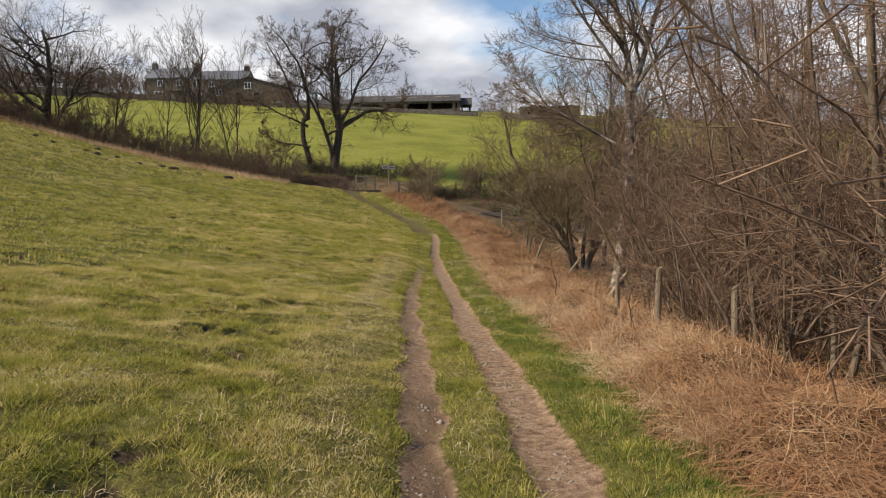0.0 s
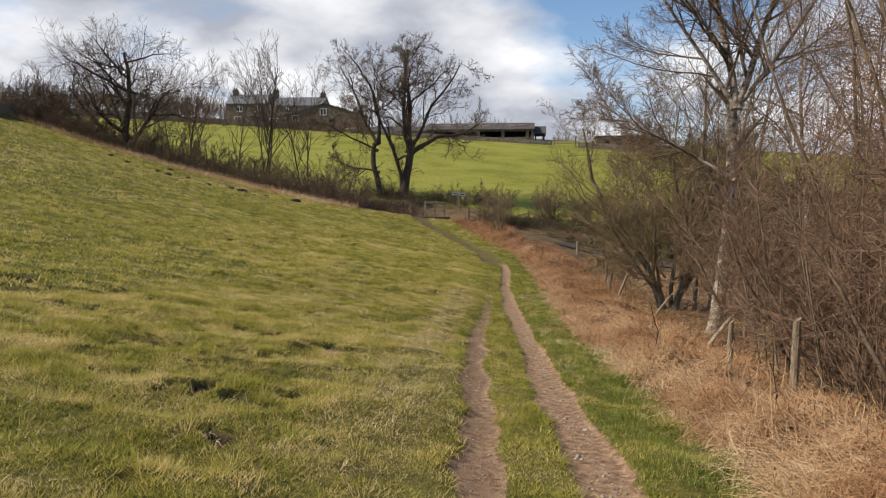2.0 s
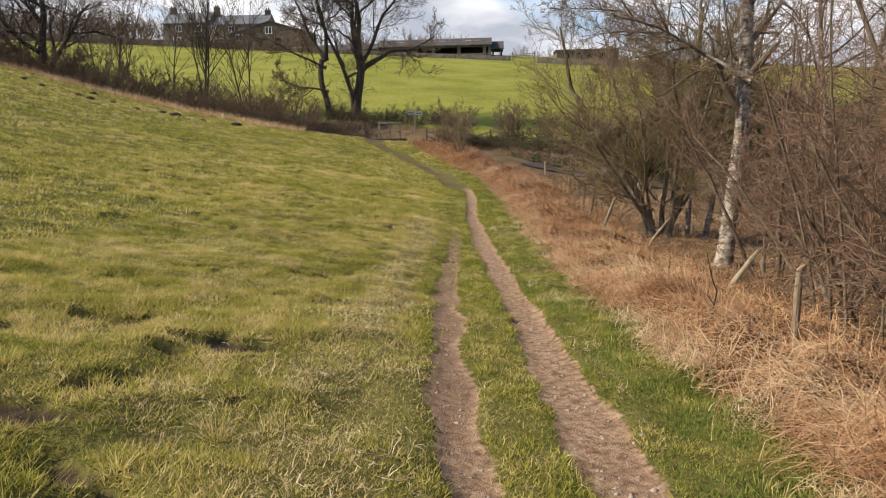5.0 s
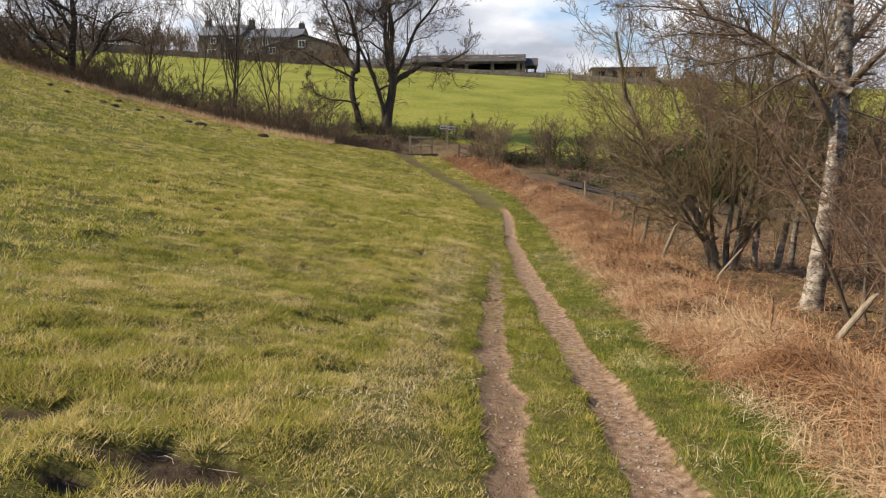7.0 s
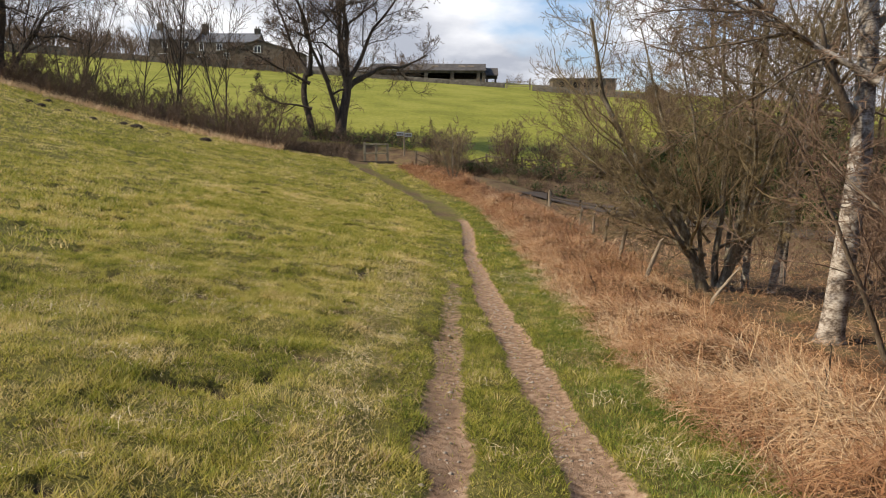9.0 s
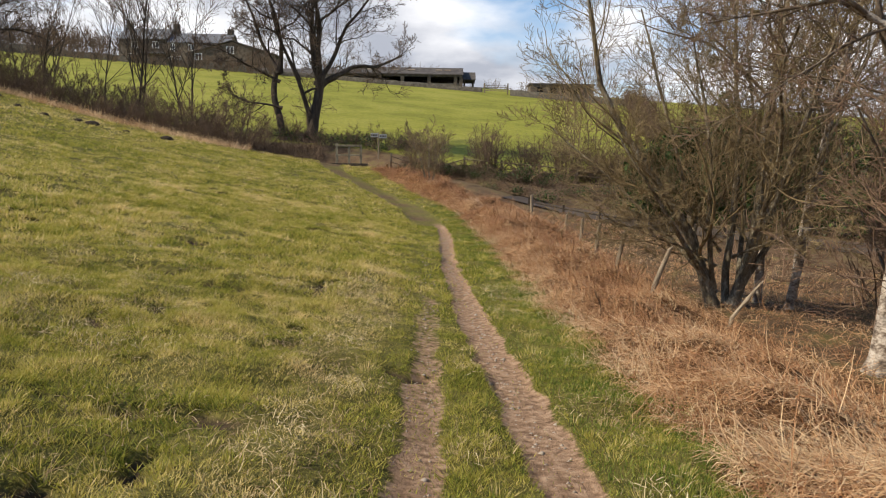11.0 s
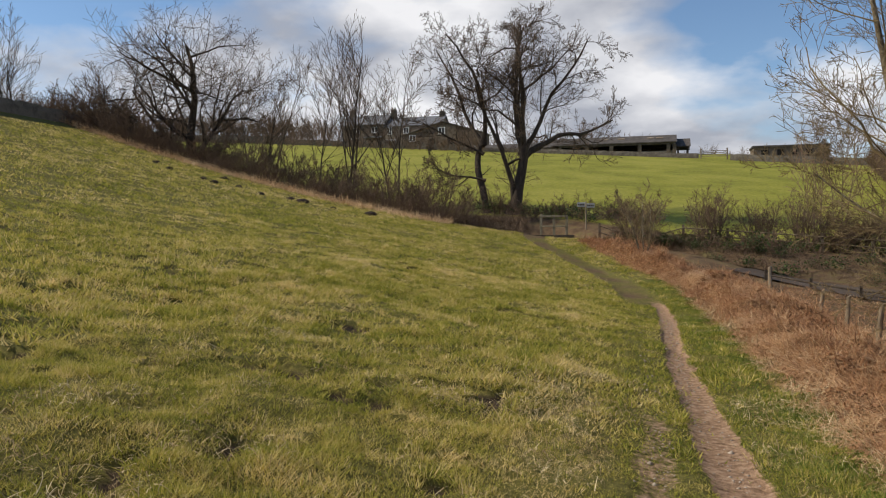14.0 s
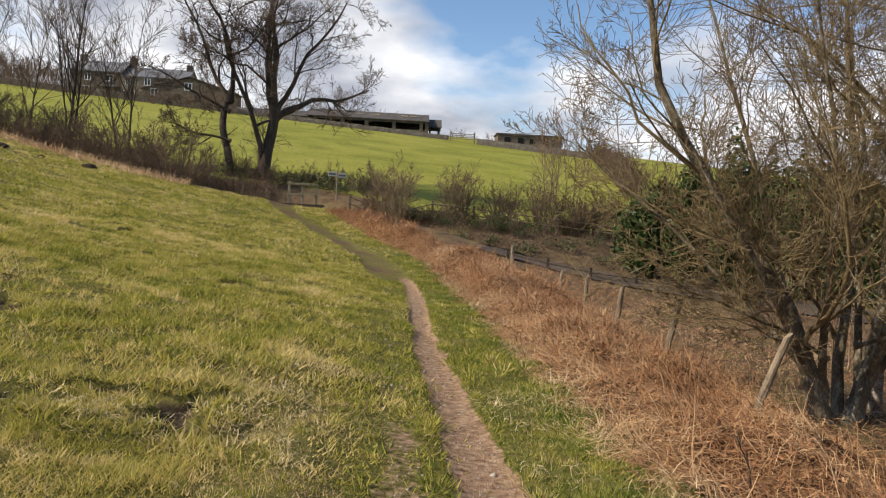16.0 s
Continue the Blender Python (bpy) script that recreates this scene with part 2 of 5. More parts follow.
M_WALLSTONE = material("dark_drystone", ((0.045, 0.04, 0.032), (0.10, 0.088, 0.07), (0.17, 0.15, 0.12)), 2, 10, object_random=0.3, depth=0.05)
# interior shade put into a near-black colour, for slabs on closed walls
M_INSHADE = material("painted_interior_shade", ((0.012, 0.011, 0.010), (0.02, 0.018, 0.016)), 1, 5, bump=0)
M_WHITE = material("white_paint", ((0.66, 0.66, 0.64), (0.78, 0.78, 0.76)), 2, 12, rough=0.5, bump=0.05)
M_SIGN = material("weathered_sign_paint", ((0.26, 0.27, 0.27), (0.40, 0.41, 0.41)), 3, 14, rough=0.6, bump=0.05)
M_GLASS = material("dark_window_glass", ((0.03, 0.035, 0.04), (0.06, 0.065, 0.07)), 0.6, 2, rough=0.12, bump=0)
M_POST = material("weathered_fence_wood", ((0.12, 0.09, 0.06), (0.24, 0.19, 0.13), (0.36, 0.30, 0.215)), 5, 40, stretch=(2, 2, 0.25), bump=0.5, object_random=0.15)
M_GATE = material("grey_green_timber", ((0.12, 0.10, 0.065), (0.22, 0.19, 0.125), (0.33, 0.29, 0.20)), 4, 30, stretch=(2, 2, 0.25), bump=0.4)
M_ROAD = material("wet_tarmac", ((0.05, 0.038, 0.028), (0.085, 0.066, 0.049), (0.13, 0.10, 0.074)), 0.7, 40, rough=0.85)
M_WATER = material("stream_water", ((0.02, 0.017, 0.012), (0.035, 0.03, 0.022)), 1, 6, rough=0.08, bump=0.15)
M_EARTH = material("molehill_earth", ((0.025, 0.018, 0.013), (0.06, 0.043, 0.03)), 9, 60, bump=0.9)
M_PEBBLE = material("pale_pebble", ((0.26, 0.21, 0.16), (0.42, 0.36, 0.29)), 4, 30, island=0.3)
M_WIRE = material("rusty_wire", ((0.10, 0.075, 0.06), (0.2, 0.17, 0.14)), 20, 80, rough=0.6, metallic=0.6, bump=0)


# ---- helpers ----
def mesh_of(name, verts, faces, smooth_shade=False, attributes=()):
    """A mesh from arrays: faces is (n, 3) or (n, 4), or a list of such arrays."""
    me = bpy.data.meshes.new(name)
    verts = np.asarray(verts, np.float32)
    groups = faces if isinstance(faces, list) else [faces]
    groups = [np.asarray(g, np.int32) for g in groups if len(g)]
    loops = np.concatenate([g.ravel() for g in groups])
    sizes = np.concatenate([np.full(len(g), g.shape[1]) for g in groups])
    me.vertices.add(len(verts))
    me.vertices.foreach_set("co", verts.ravel())
    me.loops.add(len(loops))
    me.loops.foreach_set("vertex_index", loops)
    me.polygons.add(len(sizes))
    starts = np.concatenate([[0], np.cumsum(sizes)[:-1]]).astype(np.int32)
    me.polygons.foreach_set("loop_start", starts)
    me.polygons.foreach_set("loop_total", sizes.astype(np.int32))
    me.update(calc_edges=True)
    if smooth_shade:
        me.polygons.foreach_set("use_smooth", np.ones(len(sizes), bool))
    for key, values in attributes:
        me.attributes.new(key, "FLOAT", "POINT").data.foreach_set("value", np.asarray(values, np.float32))
    return me


def put(name, me, mat, parent=None, label=""):
    ob = new(name, me)
    if mat and not me.materials:
        me.materials.append(mat)
    ob.parent = parent
    return tagged(ob, label)


def part(name, bm, mat, parent, label=""):
    me = bpy.data.meshes.new(name)
    bm.to_mesh(me)
    bm.free()
    return put(name, me, mat, parent, label)


def thing(name, place, label, category, group="", kind=""):
    ob = new(name)
    ob.empty_display_size = 0.3
    ob.location = place
    return tagged(ob, label, category, group, kind)


def box(bm, x0, x1, y0, y1, z0, z1, bevel=0.0):
    made = bmesh.ops.create_cube(bm, size=1, matrix=Matrix.Translation(((x0 + x1) / 2, (y0 + y1) / 2, (z0 + z1) / 2)) @ Matrix.Diagonal((x1 - x0, y1 - y0, z1 - z0, 1)))
    if bevel:
        edges = list({e for v in made["verts"] for e in v.link_edges})
        bmesh.ops.bevel(bm, geom=edges, offset=bevel, segments=1, affect="EDGES")
    return bm


def boxed(*size, bevel=0.0):
    return box(bmesh.new(), *size, bevel=bevel)


LATTICES = {}


def lattice(seed, size=256):
    if seed not in LATTICES:
        LATTICES[seed] = np.random.RandomState(seed).rand(size, size)
    return LATTICES[seed]


def patchy(x, y, scale, seed=1):
    """Smooth value noise from 0 to 1, with features of about that many metres."""
    grid = lattice(seed)
    u, v = np.asarray(x, float) / scale + 500, np.asarray(y, float) / scale + 500
    i, j = np.floor(u).astype(int), np.floor(v).astype(int)
    fu, fv = u - i, v - j
    fu, fv = fu * fu * (3 - 2 * fu), fv * fv * (3 - 2 * fv)
    g = lambda p, q: grid[p % 256, q % 256]
    return (g(i, j) * (1 - fu) + g(i + 1, j) * fu) * (1 - fv) + (g(i, j + 1) * (1 - fu) + g(i + 1, j + 1) * fu) * fv


# ---- ground ----
def smooth(a, b, v):
    u = np.clip((np.asarray(v, float) - a) / (b - a), 0, 1)
    return u * u * (3 - 2 * u)


def curve(v, *knots):
    """A smooth line through a few (place, value) knots."""
    xs, ys = np.array(knots, float).T
    v = np.asarray(v, float)
    return sum(np.interp(v + o, xs, ys) for o in (-2, -1, 0, 1, 2)) / 5


def spine(y):
    return curve(y, (-30, 0.9), (0, 0.2), (18, -0.4), (34, -1.0), (44, -3.2), (60, -7.4), (90, -12))


def spine_height(y):
    return curve(y, (-60, 3.0), (-10, 0.62), (0, 0.0), (8, -0.5), (18, -1.3), (24, -1.5), (36, -1.62), (46, -1.05), (60, 0.1), (90, 2.2))


def bracken_edge(y):
    return curve(y, (-30, 2.9), (5, 1.62), (8, 1.42), (13, 1.1), (17, 0.92), (24, 0.55), (34, 0.15), (42, -0.9), (46, -2.4), (58, -6))


def far_plane(x, y):
    z = 1.2 + 0.145 * (np.minimum(y, 156 + 0.25 * np.maximum(-20 - x, 0)) - 66) - 0.06 * (np.clip(x, -150, 120) + 4)
    return -2.3 + np.logaddexp(0, (z + 2.3) * 2.5) / 2.5


def valley(x):
    """The line of the stream and hedge, where the near field ends."""
    return curve(x, (-200, 75), (-60, 62), (-43, 60), (-30, 59.5), (-15, 57.5), (-8, 59), (-3, 56), (3, 51), (8, 42.5), (14, 35), (24, 27), (60, 10))


def ground(x, y):
    x, y = np.asarray(x, float), np.asarray(y, float)
    left = np.clip(spine(y) - x, 0, 37.5)
    near = spine_height(y) + 0.13 * left + 0.003 * left ** 2
    right = np.maximum(x - bracken_edge(y), 0)
    near = near - 0.6 * smooth(0.4, 3.2, right) * smooth(60, 48, y) - 0.5 * smooth(4, 9, right)
    w = smooth(0.0, 7.0, y - valley(x))
    stream = 0.75 * np.exp(-(((y - valley(x) - 2.2) / 0.8) ** 2)) * smooth(-40, -25, x) * smooth(6, -2, x)
    return near * (1 - w) + far_plane(x, y) * w - stream


def left_rut(y):
    return curve(y, (-30, 1.4), (4, -0.11), (6.4, -0.27), (11.5, -0.70), (16, -1.0), (20.5, -1.05), (26, -1.25), (36, -1.5))


def right_rut(y):
    return curve(y, (-30, 2.4), (4, 0.72), (6.3, 0.57), (11.8, 0.14), (16, -0.04), (20.7, -0.42), (24.2, -0.63), (28, -0.86), (36, -1.05), (40, -1.7), (45, -3.4), (52.7, -6.3), (56, -7.6), (60, -8.2))


# larger trodden scars: centre and half sizes
SCARS = ((-2.45, 11.2, 0.5, 0.22), (-3.5, 11.7, 0.4, 0.2), (-2.9, 9.3, 0.45, 0.2), (-4.1, 9.6, 0.4, 0.16), (-2.3, 16.0, 0.2, 0.14), (-1.7, 3.9, 0.22, 0.16), (-1.2, 18.9, 0.22, 0.14))


def hollow_mask(x, y):
    """Hoof-poached hollows of bare earth in the turf."""
    spots = patchy(x, y, 0.34, 51) + 0.35 * (patchy(x, y, 0.12, 52) - 0.5)
    wet = patchy(x, y, 3.2, 53)
    small = smooth(0.82, 0.93, spots + 0.22 * (wet - 0.5)) * smooth(-1.3, -2.0, x - left_rut(y) - 0.6) * smooth(60, 40, y)
    for cx, cy, rx, ry in SCARS:
        d = np.hypot((x - cx) / rx, (y - cy) / ry) + 1.1 * (patchy(x, y, 0.17, 54) - 0.5)
        small = np.maximum(small, smooth(1.1, 0.55, d))
    return small


def soil_mask(x, y):
    ragged = 0.09 * (patchy(x, y, 0.31, 56) - 0.5)
    one = smooth(0.22, 0.10, np.abs(x - left_rut(y)) + 0.10 * (patchy(x, y, 0.6, 3) - 0.5) + ragged) * smooth(32, 23, y + 5 * patchy(x, y, 0.8, 5)) * (1 - 0.35 * smooth(14, 19, y))
    two = smooth(0.25, 0.14, np.abs(x - right_rut(y)) + 0.08 * (patchy(x, y, 0.6, 4) - 0.5) + ragged) * smooth(39, 36, y)
    return np.maximum(one, two)


def mud_mask(x, y):
    way = np.abs(x - right_rut(y) + 0.35) / (0.5 + 0.35 * patchy(x, y, 1.5, 6))
    return smooth(1.0, 0.55, way) * smooth(35, 38, y) * smooth(62, 59, y)


def litter_mask(x, y):
    right = x - bracken_edge(y) + 0.5 * (patchy(x, y, 0.8, 7) - 0.5)
    return smooth(-0.15, 0.25, right) * smooth(58.5, 56, y) * smooth(1.5, 0, y - valley(x))


def surface(x, y):
    """The ground with its ruts, tussocks and litter mounds."""
    z = ground(x, y)
    near = smooth(70, 30, y) * smooth(-45, -20, x)
    z = z + near * (0.06 * (patchy(x, y, 1.3, 8) - 0.5) + 0.105 * (patchy(x, y, 0.42, 9) - 0.5) * smooth(0.15, 0.7, np.minimum(np.abs(x - left_rut(y)), np.abs(x - right_rut(y))))) * (1 - soil_mask(x, y))
    z = z - 0.05 * soil_mask(x, y) - 0.05 * mud_mask(x, y) - 0.09 * hollow_mask(x, y)
    right = x - bracken_edge(y)
    mound = smooth(0.0, 0.9, right) * smooth(4.2, 2.0, right) * smooth(58, 52, y)
    tall = 0.16 + 0.28 * smooth(26, 36, y)
    return z + litter_mask(x, y) * mound * (tall * (0.3 + 1.0 * patchy(x, y, 1.3, 10)) + 0.38 * (patchy(x, y, 0.6, 11) - 0.45))


def steps(*spans):
    """Grid lines: (from, to, step) spans end to end."""
    out = []
    for a, b, s in spans:
        out += list(np.linspace(a, b, max(1, round((b - a) / s)), endpoint=False))
    return np.array(out + [spans[-1][1]])


def sheet(name, xs, ys, mat):
    gx, gy = np.meshgrid(xs, ys)
    gx, gy = gx.ravel(), gy.ravel()
    gz = surface(gx, gy)
    w = len(xs)
    i = (np.arange(len(ys) - 1)[:, None] * w + np.arange(w - 1)).ravel()
    wood = smooth(3.2, 4.2, gx - bracken_edge(gy)) * smooth(3, -1, gy - valley(gx))
    wood = np.maximum(wood, smooth(-3, 1, gy - valley(gx)) * smooth(7.5, 4.5, gy - valley(gx)))
    bank = smooth(-6, -2, gx) * smooth(59.2, 57.4, gy + 0.12 * np.maximum(gx, 0)) * smooth(-1, 1, gy - valley(gx))
    wood = np.maximum(np.maximum(wood, bank), smooth(245, 262, gy))
    lush = smooth(5, 7.5, gy - valley(gx))
    masks = [("soil", soil_mask(gx, gy)), ("mud", np.maximum(0.56 * mud_mask(gx, gy) * (0.5 + 0.8 * patchy(gx, gy, 0.7, 57)), 0.42 * smooth(0.3, 0.15, np.abs(gx - left_rut(gy))) * soil_mask(gx, gy) * (0.6 + 0.8 * patchy(gx, gy, 0.5, 58)))), ("hole", 0.85 * hollow_mask(gx, gy)), ("litter", litter_mask(gx, gy)), ("wood", wood), ("lush", lush)]
    me = mesh_of(name, np.stack([gx, gy, gz], 1), np.stack([i, i + 1, i + 1 + w, i + w], 1), True, masks)
    return tagged(put(name, me, mat), "grassy hillside with two bare earth ruts and bracken", "ground", kind="structure")


XS = steps((-1500, -300, 150), (-300, -80, 20), (-80, -40, 2.5), (-40, -12, 0.8), (-12, -8, 0.2), (-8, -3, 0.12), (-3, 3, 0.06), (3, 7, 0.16), (7, 16, 0.5), (16, 60, 3), (60, 300, 30), (300, 1500, 200))
YS = steps((-300, -40, 26), (-40, -4, 2), (-4, 2, 0.5), (2, 20, 0.09), (20, 26, 0.14), (26, 48, 0.3), (48, 72, 0.6), (72, 160, 4), (160, 320, 10), (320, 1500, 120))
sheet("ground", XS, YS, M_GROUND)


# ---- trees ----
def tubes(name, lines, mat, parent, sides, kind=""):
    """One mesh of tapering tubes along lines of (points, radii)."""
    if not lines:
        return None
    p = np.concatenate([np.array([q[:] for q in pts]) for pts, _ in lines])
    r = np.concatenate([np.array(radii) for _, radii in lines])
    count = np.array([len(pts) for pts, _ in lines])
    last = np.cumsum(count) - 1
    first = last - count + 1
    d = np.zeros_like(p)
    d[:-1] = p[1:] - p[:-1]
    d[last] = p[last] - p[last - 1]
    inner = np.ones(len(p), bool)
    inner[first] = inner[last] = False
    k = np.where(inner)[0]
    d[k] = p[k + 1] - p[k - 1]
    d /= np.linalg.norm(d, axis=1, keepdims=True) + 1e-9
    main = np.repeat(np.array([pts[-1] - pts[0] for pts, _ in lines]), count, 0)
    ref = np.where(np.abs(main[:, 2:3]) > 0.8 * np.linalg.norm(main, axis=1, keepdims=True), (1.0, 0, 0), (0, 0, 1.0))
    u = np.cross(d, ref)
    u /= np.linalg.norm(u, axis=1, keepdims=True) + 1e-9
    v = np.cross(d, u)
    ang = np.arange(sides) * 2 * np.pi / sides
    ring = u[:, None] * np.cos(ang)[None, :, None] + v[:, None] * np.sin(ang)[None, :, None]
    verts = (p[:, None] + ring * r[:, None, None]).reshape(-1, 3)
    go = np.ones(len(p), bool)
    go[last] = False
    base = (np.where(go)[0] * sides)[:, None]
    k = np.arange(sides)
    k2 = (k + 1) % sides
    faces = np.stack([base + k, base + k2, base + k2 + sides, base + k + sides], 2).reshape(-1, 4)
    return tagged(put(name, mesh_of(name, verts, faces, True), mat, parent), kind=kind)


def sprout(rng, p, d, length, radius, level, kind, out, limb):
    """Grow one branch and, from it, its side branches. out: rows of (points, radii, level, limb)."""
    n = max(3 if level < 2 else kind["least"], min(8 if level < 2 else 4, int(length / kind["step"]) + 1))
    step = length / n
    wob, rise = kind["wobble"] * (1 if level else 0.55), kind["rise"]
    points, ways, radii = [p.copy()], [d.copy()], [radius]
    tip = radius * (kind["top"] if level == 0 else kind["taper"])
    for k in range(n):
        d = d + Vector((rng.gauss(0, wob), rng.gauss(0, wob), rng.gauss(0, wob) + rise * (1 if level else 0.3)))
        d.normalize()
        p = p + d * step
        points.append(p.copy())
        ways.append(d.copy())
        radii.append(radius + (tip - radius) * (k + 1) / n)
    out.append((points, [max(r, kind["thin"]) for r in radii], level, limb))
    if level >= len(kind["kids"]):
        return
    start = kind["bare"] if level == 0 else 0.12
    for c in range(kind["kids"][level]):
        at = start + (1 - start) * (c + rng.random()) / kind["kids"][level]
        i = min(int(at * n), n - 1)
        f = at * n - i
        way0 = ways[i + 1]
        side = Vector((rng.gauss(0, 1), rng.gauss(0, 1), rng.gauss(0, 1) + kind["lift"]))
        side = side - side.dot(way0) * way0
        if side.length < 1e-3:
            continue
        side.normalize()
        turn = radians(rng.uniform(*kind["spread"]))
        way = way0 * math.cos(turn) + side * math.sin(turn)
        here = radii[i] + (radii[i + 1] - radii[i]) * f
        share = kind["share"] * (1.15 - 0.55 * at) * rng.uniform(0.75, 1.2)
        sprout(rng, points[i].lerp(points[i + 1], f), way, length * share, here * rng.uniform(0.45, 0.74) * kind["heft"], level + 1, kind, out, c if level == 0 else limb)


def species(kids, step, wobble, rise, thin, bare, spread, share, taper=0.25, top=0.25, lift=0.2, heft=1.0, least=2):
    return dict(least=least, kids=kids, step=step, wobble=wobble, rise=rise, thin=thin, bare=bare, spread=spread, share=share, taper=taper, top=top, lift=lift, heft=heft)


OAK = species((7, 7, 6, 4), 0.6, 0.30, 0.05, 0.010, 0.16, (28, 66), 0.52, heft=0.85, least=1)
BROAD = species((9, 7, 5, 4), 0.8, 0.22, 0.03, 0.010, 0.25, (30, 68), 0.68, least=1)
BOLE = species((1, 3, 3), 0.6, 0.14, 0.0, 0.010, 0.5, (50, 80), 0.35, top=0.72, heft=0.3)
ASH = species((12, 6, 4), 0.8, 0.08, 0.06, 0.011, 0.2, (20, 42), 0.5)
BIRCH = species((12, 9, 8, 4), 0.5, 0.10, -0.005, 0.004, 0.35, (25, 60), 0.5, top=0.3)
HAWTHORN = species((13, 9, 6, 3), 0.25, 0.17, 0.04, 0.0034, 0.16, (22, 60), 0.45, heft=0.55)
ALDER = species((17, 9, 7), 0.4, 0.17, 0.0, 0.0034, 0.06, (35, 85), 0.36, heft=0.5, least=1)
POLES = species((8, 5, 4), 0.6, 0.08, 0.02, 0.0033, 0.25, (25, 65), 0.24, heft=0.6, least=1)
BUSH = species((5, 4, 3), 0.3, 0.15, 0.05, 0.008, 0.1, (18, 50), 0.5, least=1)


def tree(name, place, stems, kind, barks, label, category="tree", seed=0, group="", sink=0.2, limbs=False, trunks=True):
    """stems: rows of (offset, lean direction, length, radius), and a kind of its own where one differs."""
    rng = random.Random(seed)
    ob = thing(name, place, label, category, group)
    bark, branch_bark, twig_bark = barks
    twigs, boughs = [], []
    for off, way, length, radius, *own in stems:
        out = []
        shape = own[0] if own else kind
        p = Vector(off) + Vector((0, 0, -sink))
        sprout(rng, p, Vector(way).normalized(), length, radius, 0, shape, out, -1)
        pts, radii = out[0][0], out[0][1]
        foot = pts[0].lerp(pts[1], min(0.5, radius * 3.5 / (length / len(pts))))
        pts.insert(1, foot)
        radii.insert(1, radius * 1.02)
        radii[0] = radius * 1.6
        if trunks:
            tubes("trunk", [(pts, radii)], bark, ob, 9)
        else:
            boughs.append((pts, radii))
        for k, line in enumerate(out[1:]):
            if limbs and line[2] == 1:
                tubes("limb", [line[:2]], branch_bark, ob, 6)
            elif line[2] < len(shape["kids"]):
                boughs.append(line[:2])
            else:
                twigs.append(line[:2])
    tubes("crown", boughs, branch_bark, ob, 4, "stuff")
    tubes("twig", twigs, twig_bark, ob, 3, "stuff")
    return ob


def on(x, y, lift=0.0):
    return (x, y, float(surface(x, y)) + lift)


def fan(rng, count, spread, length, radius, foot=0.15):
    rows = []
    for k in range(count):
        a = 2 * math.pi * (k + rng.random() * 0.7) / count
        lean = rng.uniform(0.3, 1.0) * spread
        rows.append(((math.cos(a) * foot, math.sin(a) * foot, 0), (math.cos(a) * lean, math.sin(a) * lean, 1), length * rng.uniform(0.75, 1.1), radius * rng.uniform(0.6, 1.1)))
    return rows


def again(ob, x, y, size, turn, squash=1.0):
    m = copy_thing(ob, pose(*on(x, y), 0, 0, turn))
    m.scale = (size, size, size * squash)
    return m


rng = random.Random(4)
DARK3, MOSS3, RED3, BIRCH3 = (M_DARK, M_DARK, M_TWIG), (M_MOSSY, M_GREENTWIG, M_GREENTWIG), (M_BARK, M_REDTWIG, M_REDTWIG), (M_BIRCH, M_BARK, M_REDTWIG)

# the pair of big bare trees beside the footbridge
tree("big_tree", on(-10.9, 65.5), [((0, 0, 0), (0.16, 0, 1), 5.0, 0.40, BOLE), ((-0.5, 0.1, 0), (0.12, 0.12, 1), 9.5, 0.22), ((0.74, 0, 4.4), (-0.5, 0.1, 1), 8.6, 0.22), ((0.74, 0, 4.4), (0.12, -0.2, 1), 9.6, 0.23), ((0.66, 0, 4.0), (1.0, 0.1, 0.95), 8.8, 0.21), ((0.78, 0, 4.6), (0.5, 0.4, 1), 8.4, 0.17), ((0.5, 0.1, 4.2), (-0.15, -0.5, 1), 7.4, 0.14)], OAK, DARK3, "large dark bare broadleaf tree beside the stream", seed=14, limbs=True)
tree("big_tree", on(-12.7, 65.5), [((0, 0, 0), (-0.05, 0, 1), 5.2, 0.27, BOLE), ((-0.26, 0, 4.8), (-0.6, 0.1, 1), 7.6, 0.16), ((-0.26, 0, 4.8), (0.05, 0.2, 1), 8.4, 0.17), ((-0.22, 0, 4.2), (-0.95, -0.3, 0.8), 5.6, 0.10), ((-0.1, 0, 2.4), (-1.3, -0.3, 0.25), 4.4, 0.09)], OAK, DARK3, "tall bare broadleaf tree leaning over the hedge", seed=12, limbs=True)
# trees along the top hedge
for x, y, h, n, sd in ((-64.5, 62, 10, 4, 21), (-52.5, 64, 8.0, 3, 22), (-32, 70, 9.5, 2, 25), (-23.2, 66, 11.0, 3, 26), (-19.5, 66, 9.0, 2, 27), (-26.5, 67, 9.5, 1, 28), (-33.5, 70, 8.5, 1, 29)):
    tree("hedgerow_tree", on(x, y), fan(random.Random(sd), n, 0.2, h * 1.0, 0.10, 0.3), ASH, DARK3, "slender bare tree growing in the field hedge", seed=sd, group="hedgerow trees")
tree("crown_tree", on(-35.4, 64), [((0, 0, 0), (0.02, 0, 1), 10.5, 0.42), ((-0.4, 0, 0), (-0.38, 0, 1), 8.5, 0.28), ((0.3, 0, 0), (0.3, 0.1, 1), 8.5, 0.25)], BROAD, DARK3, "broad dark bare tree on the hedge bank", seed=23)
tree("thorn_tree", on(-42.3, 63), fan(random.Random(24), 8, 0.6, 5.2, 0.11, 0.25), ASH, DARK3, "round bare thorn tree on the hedge bank", seed=24)

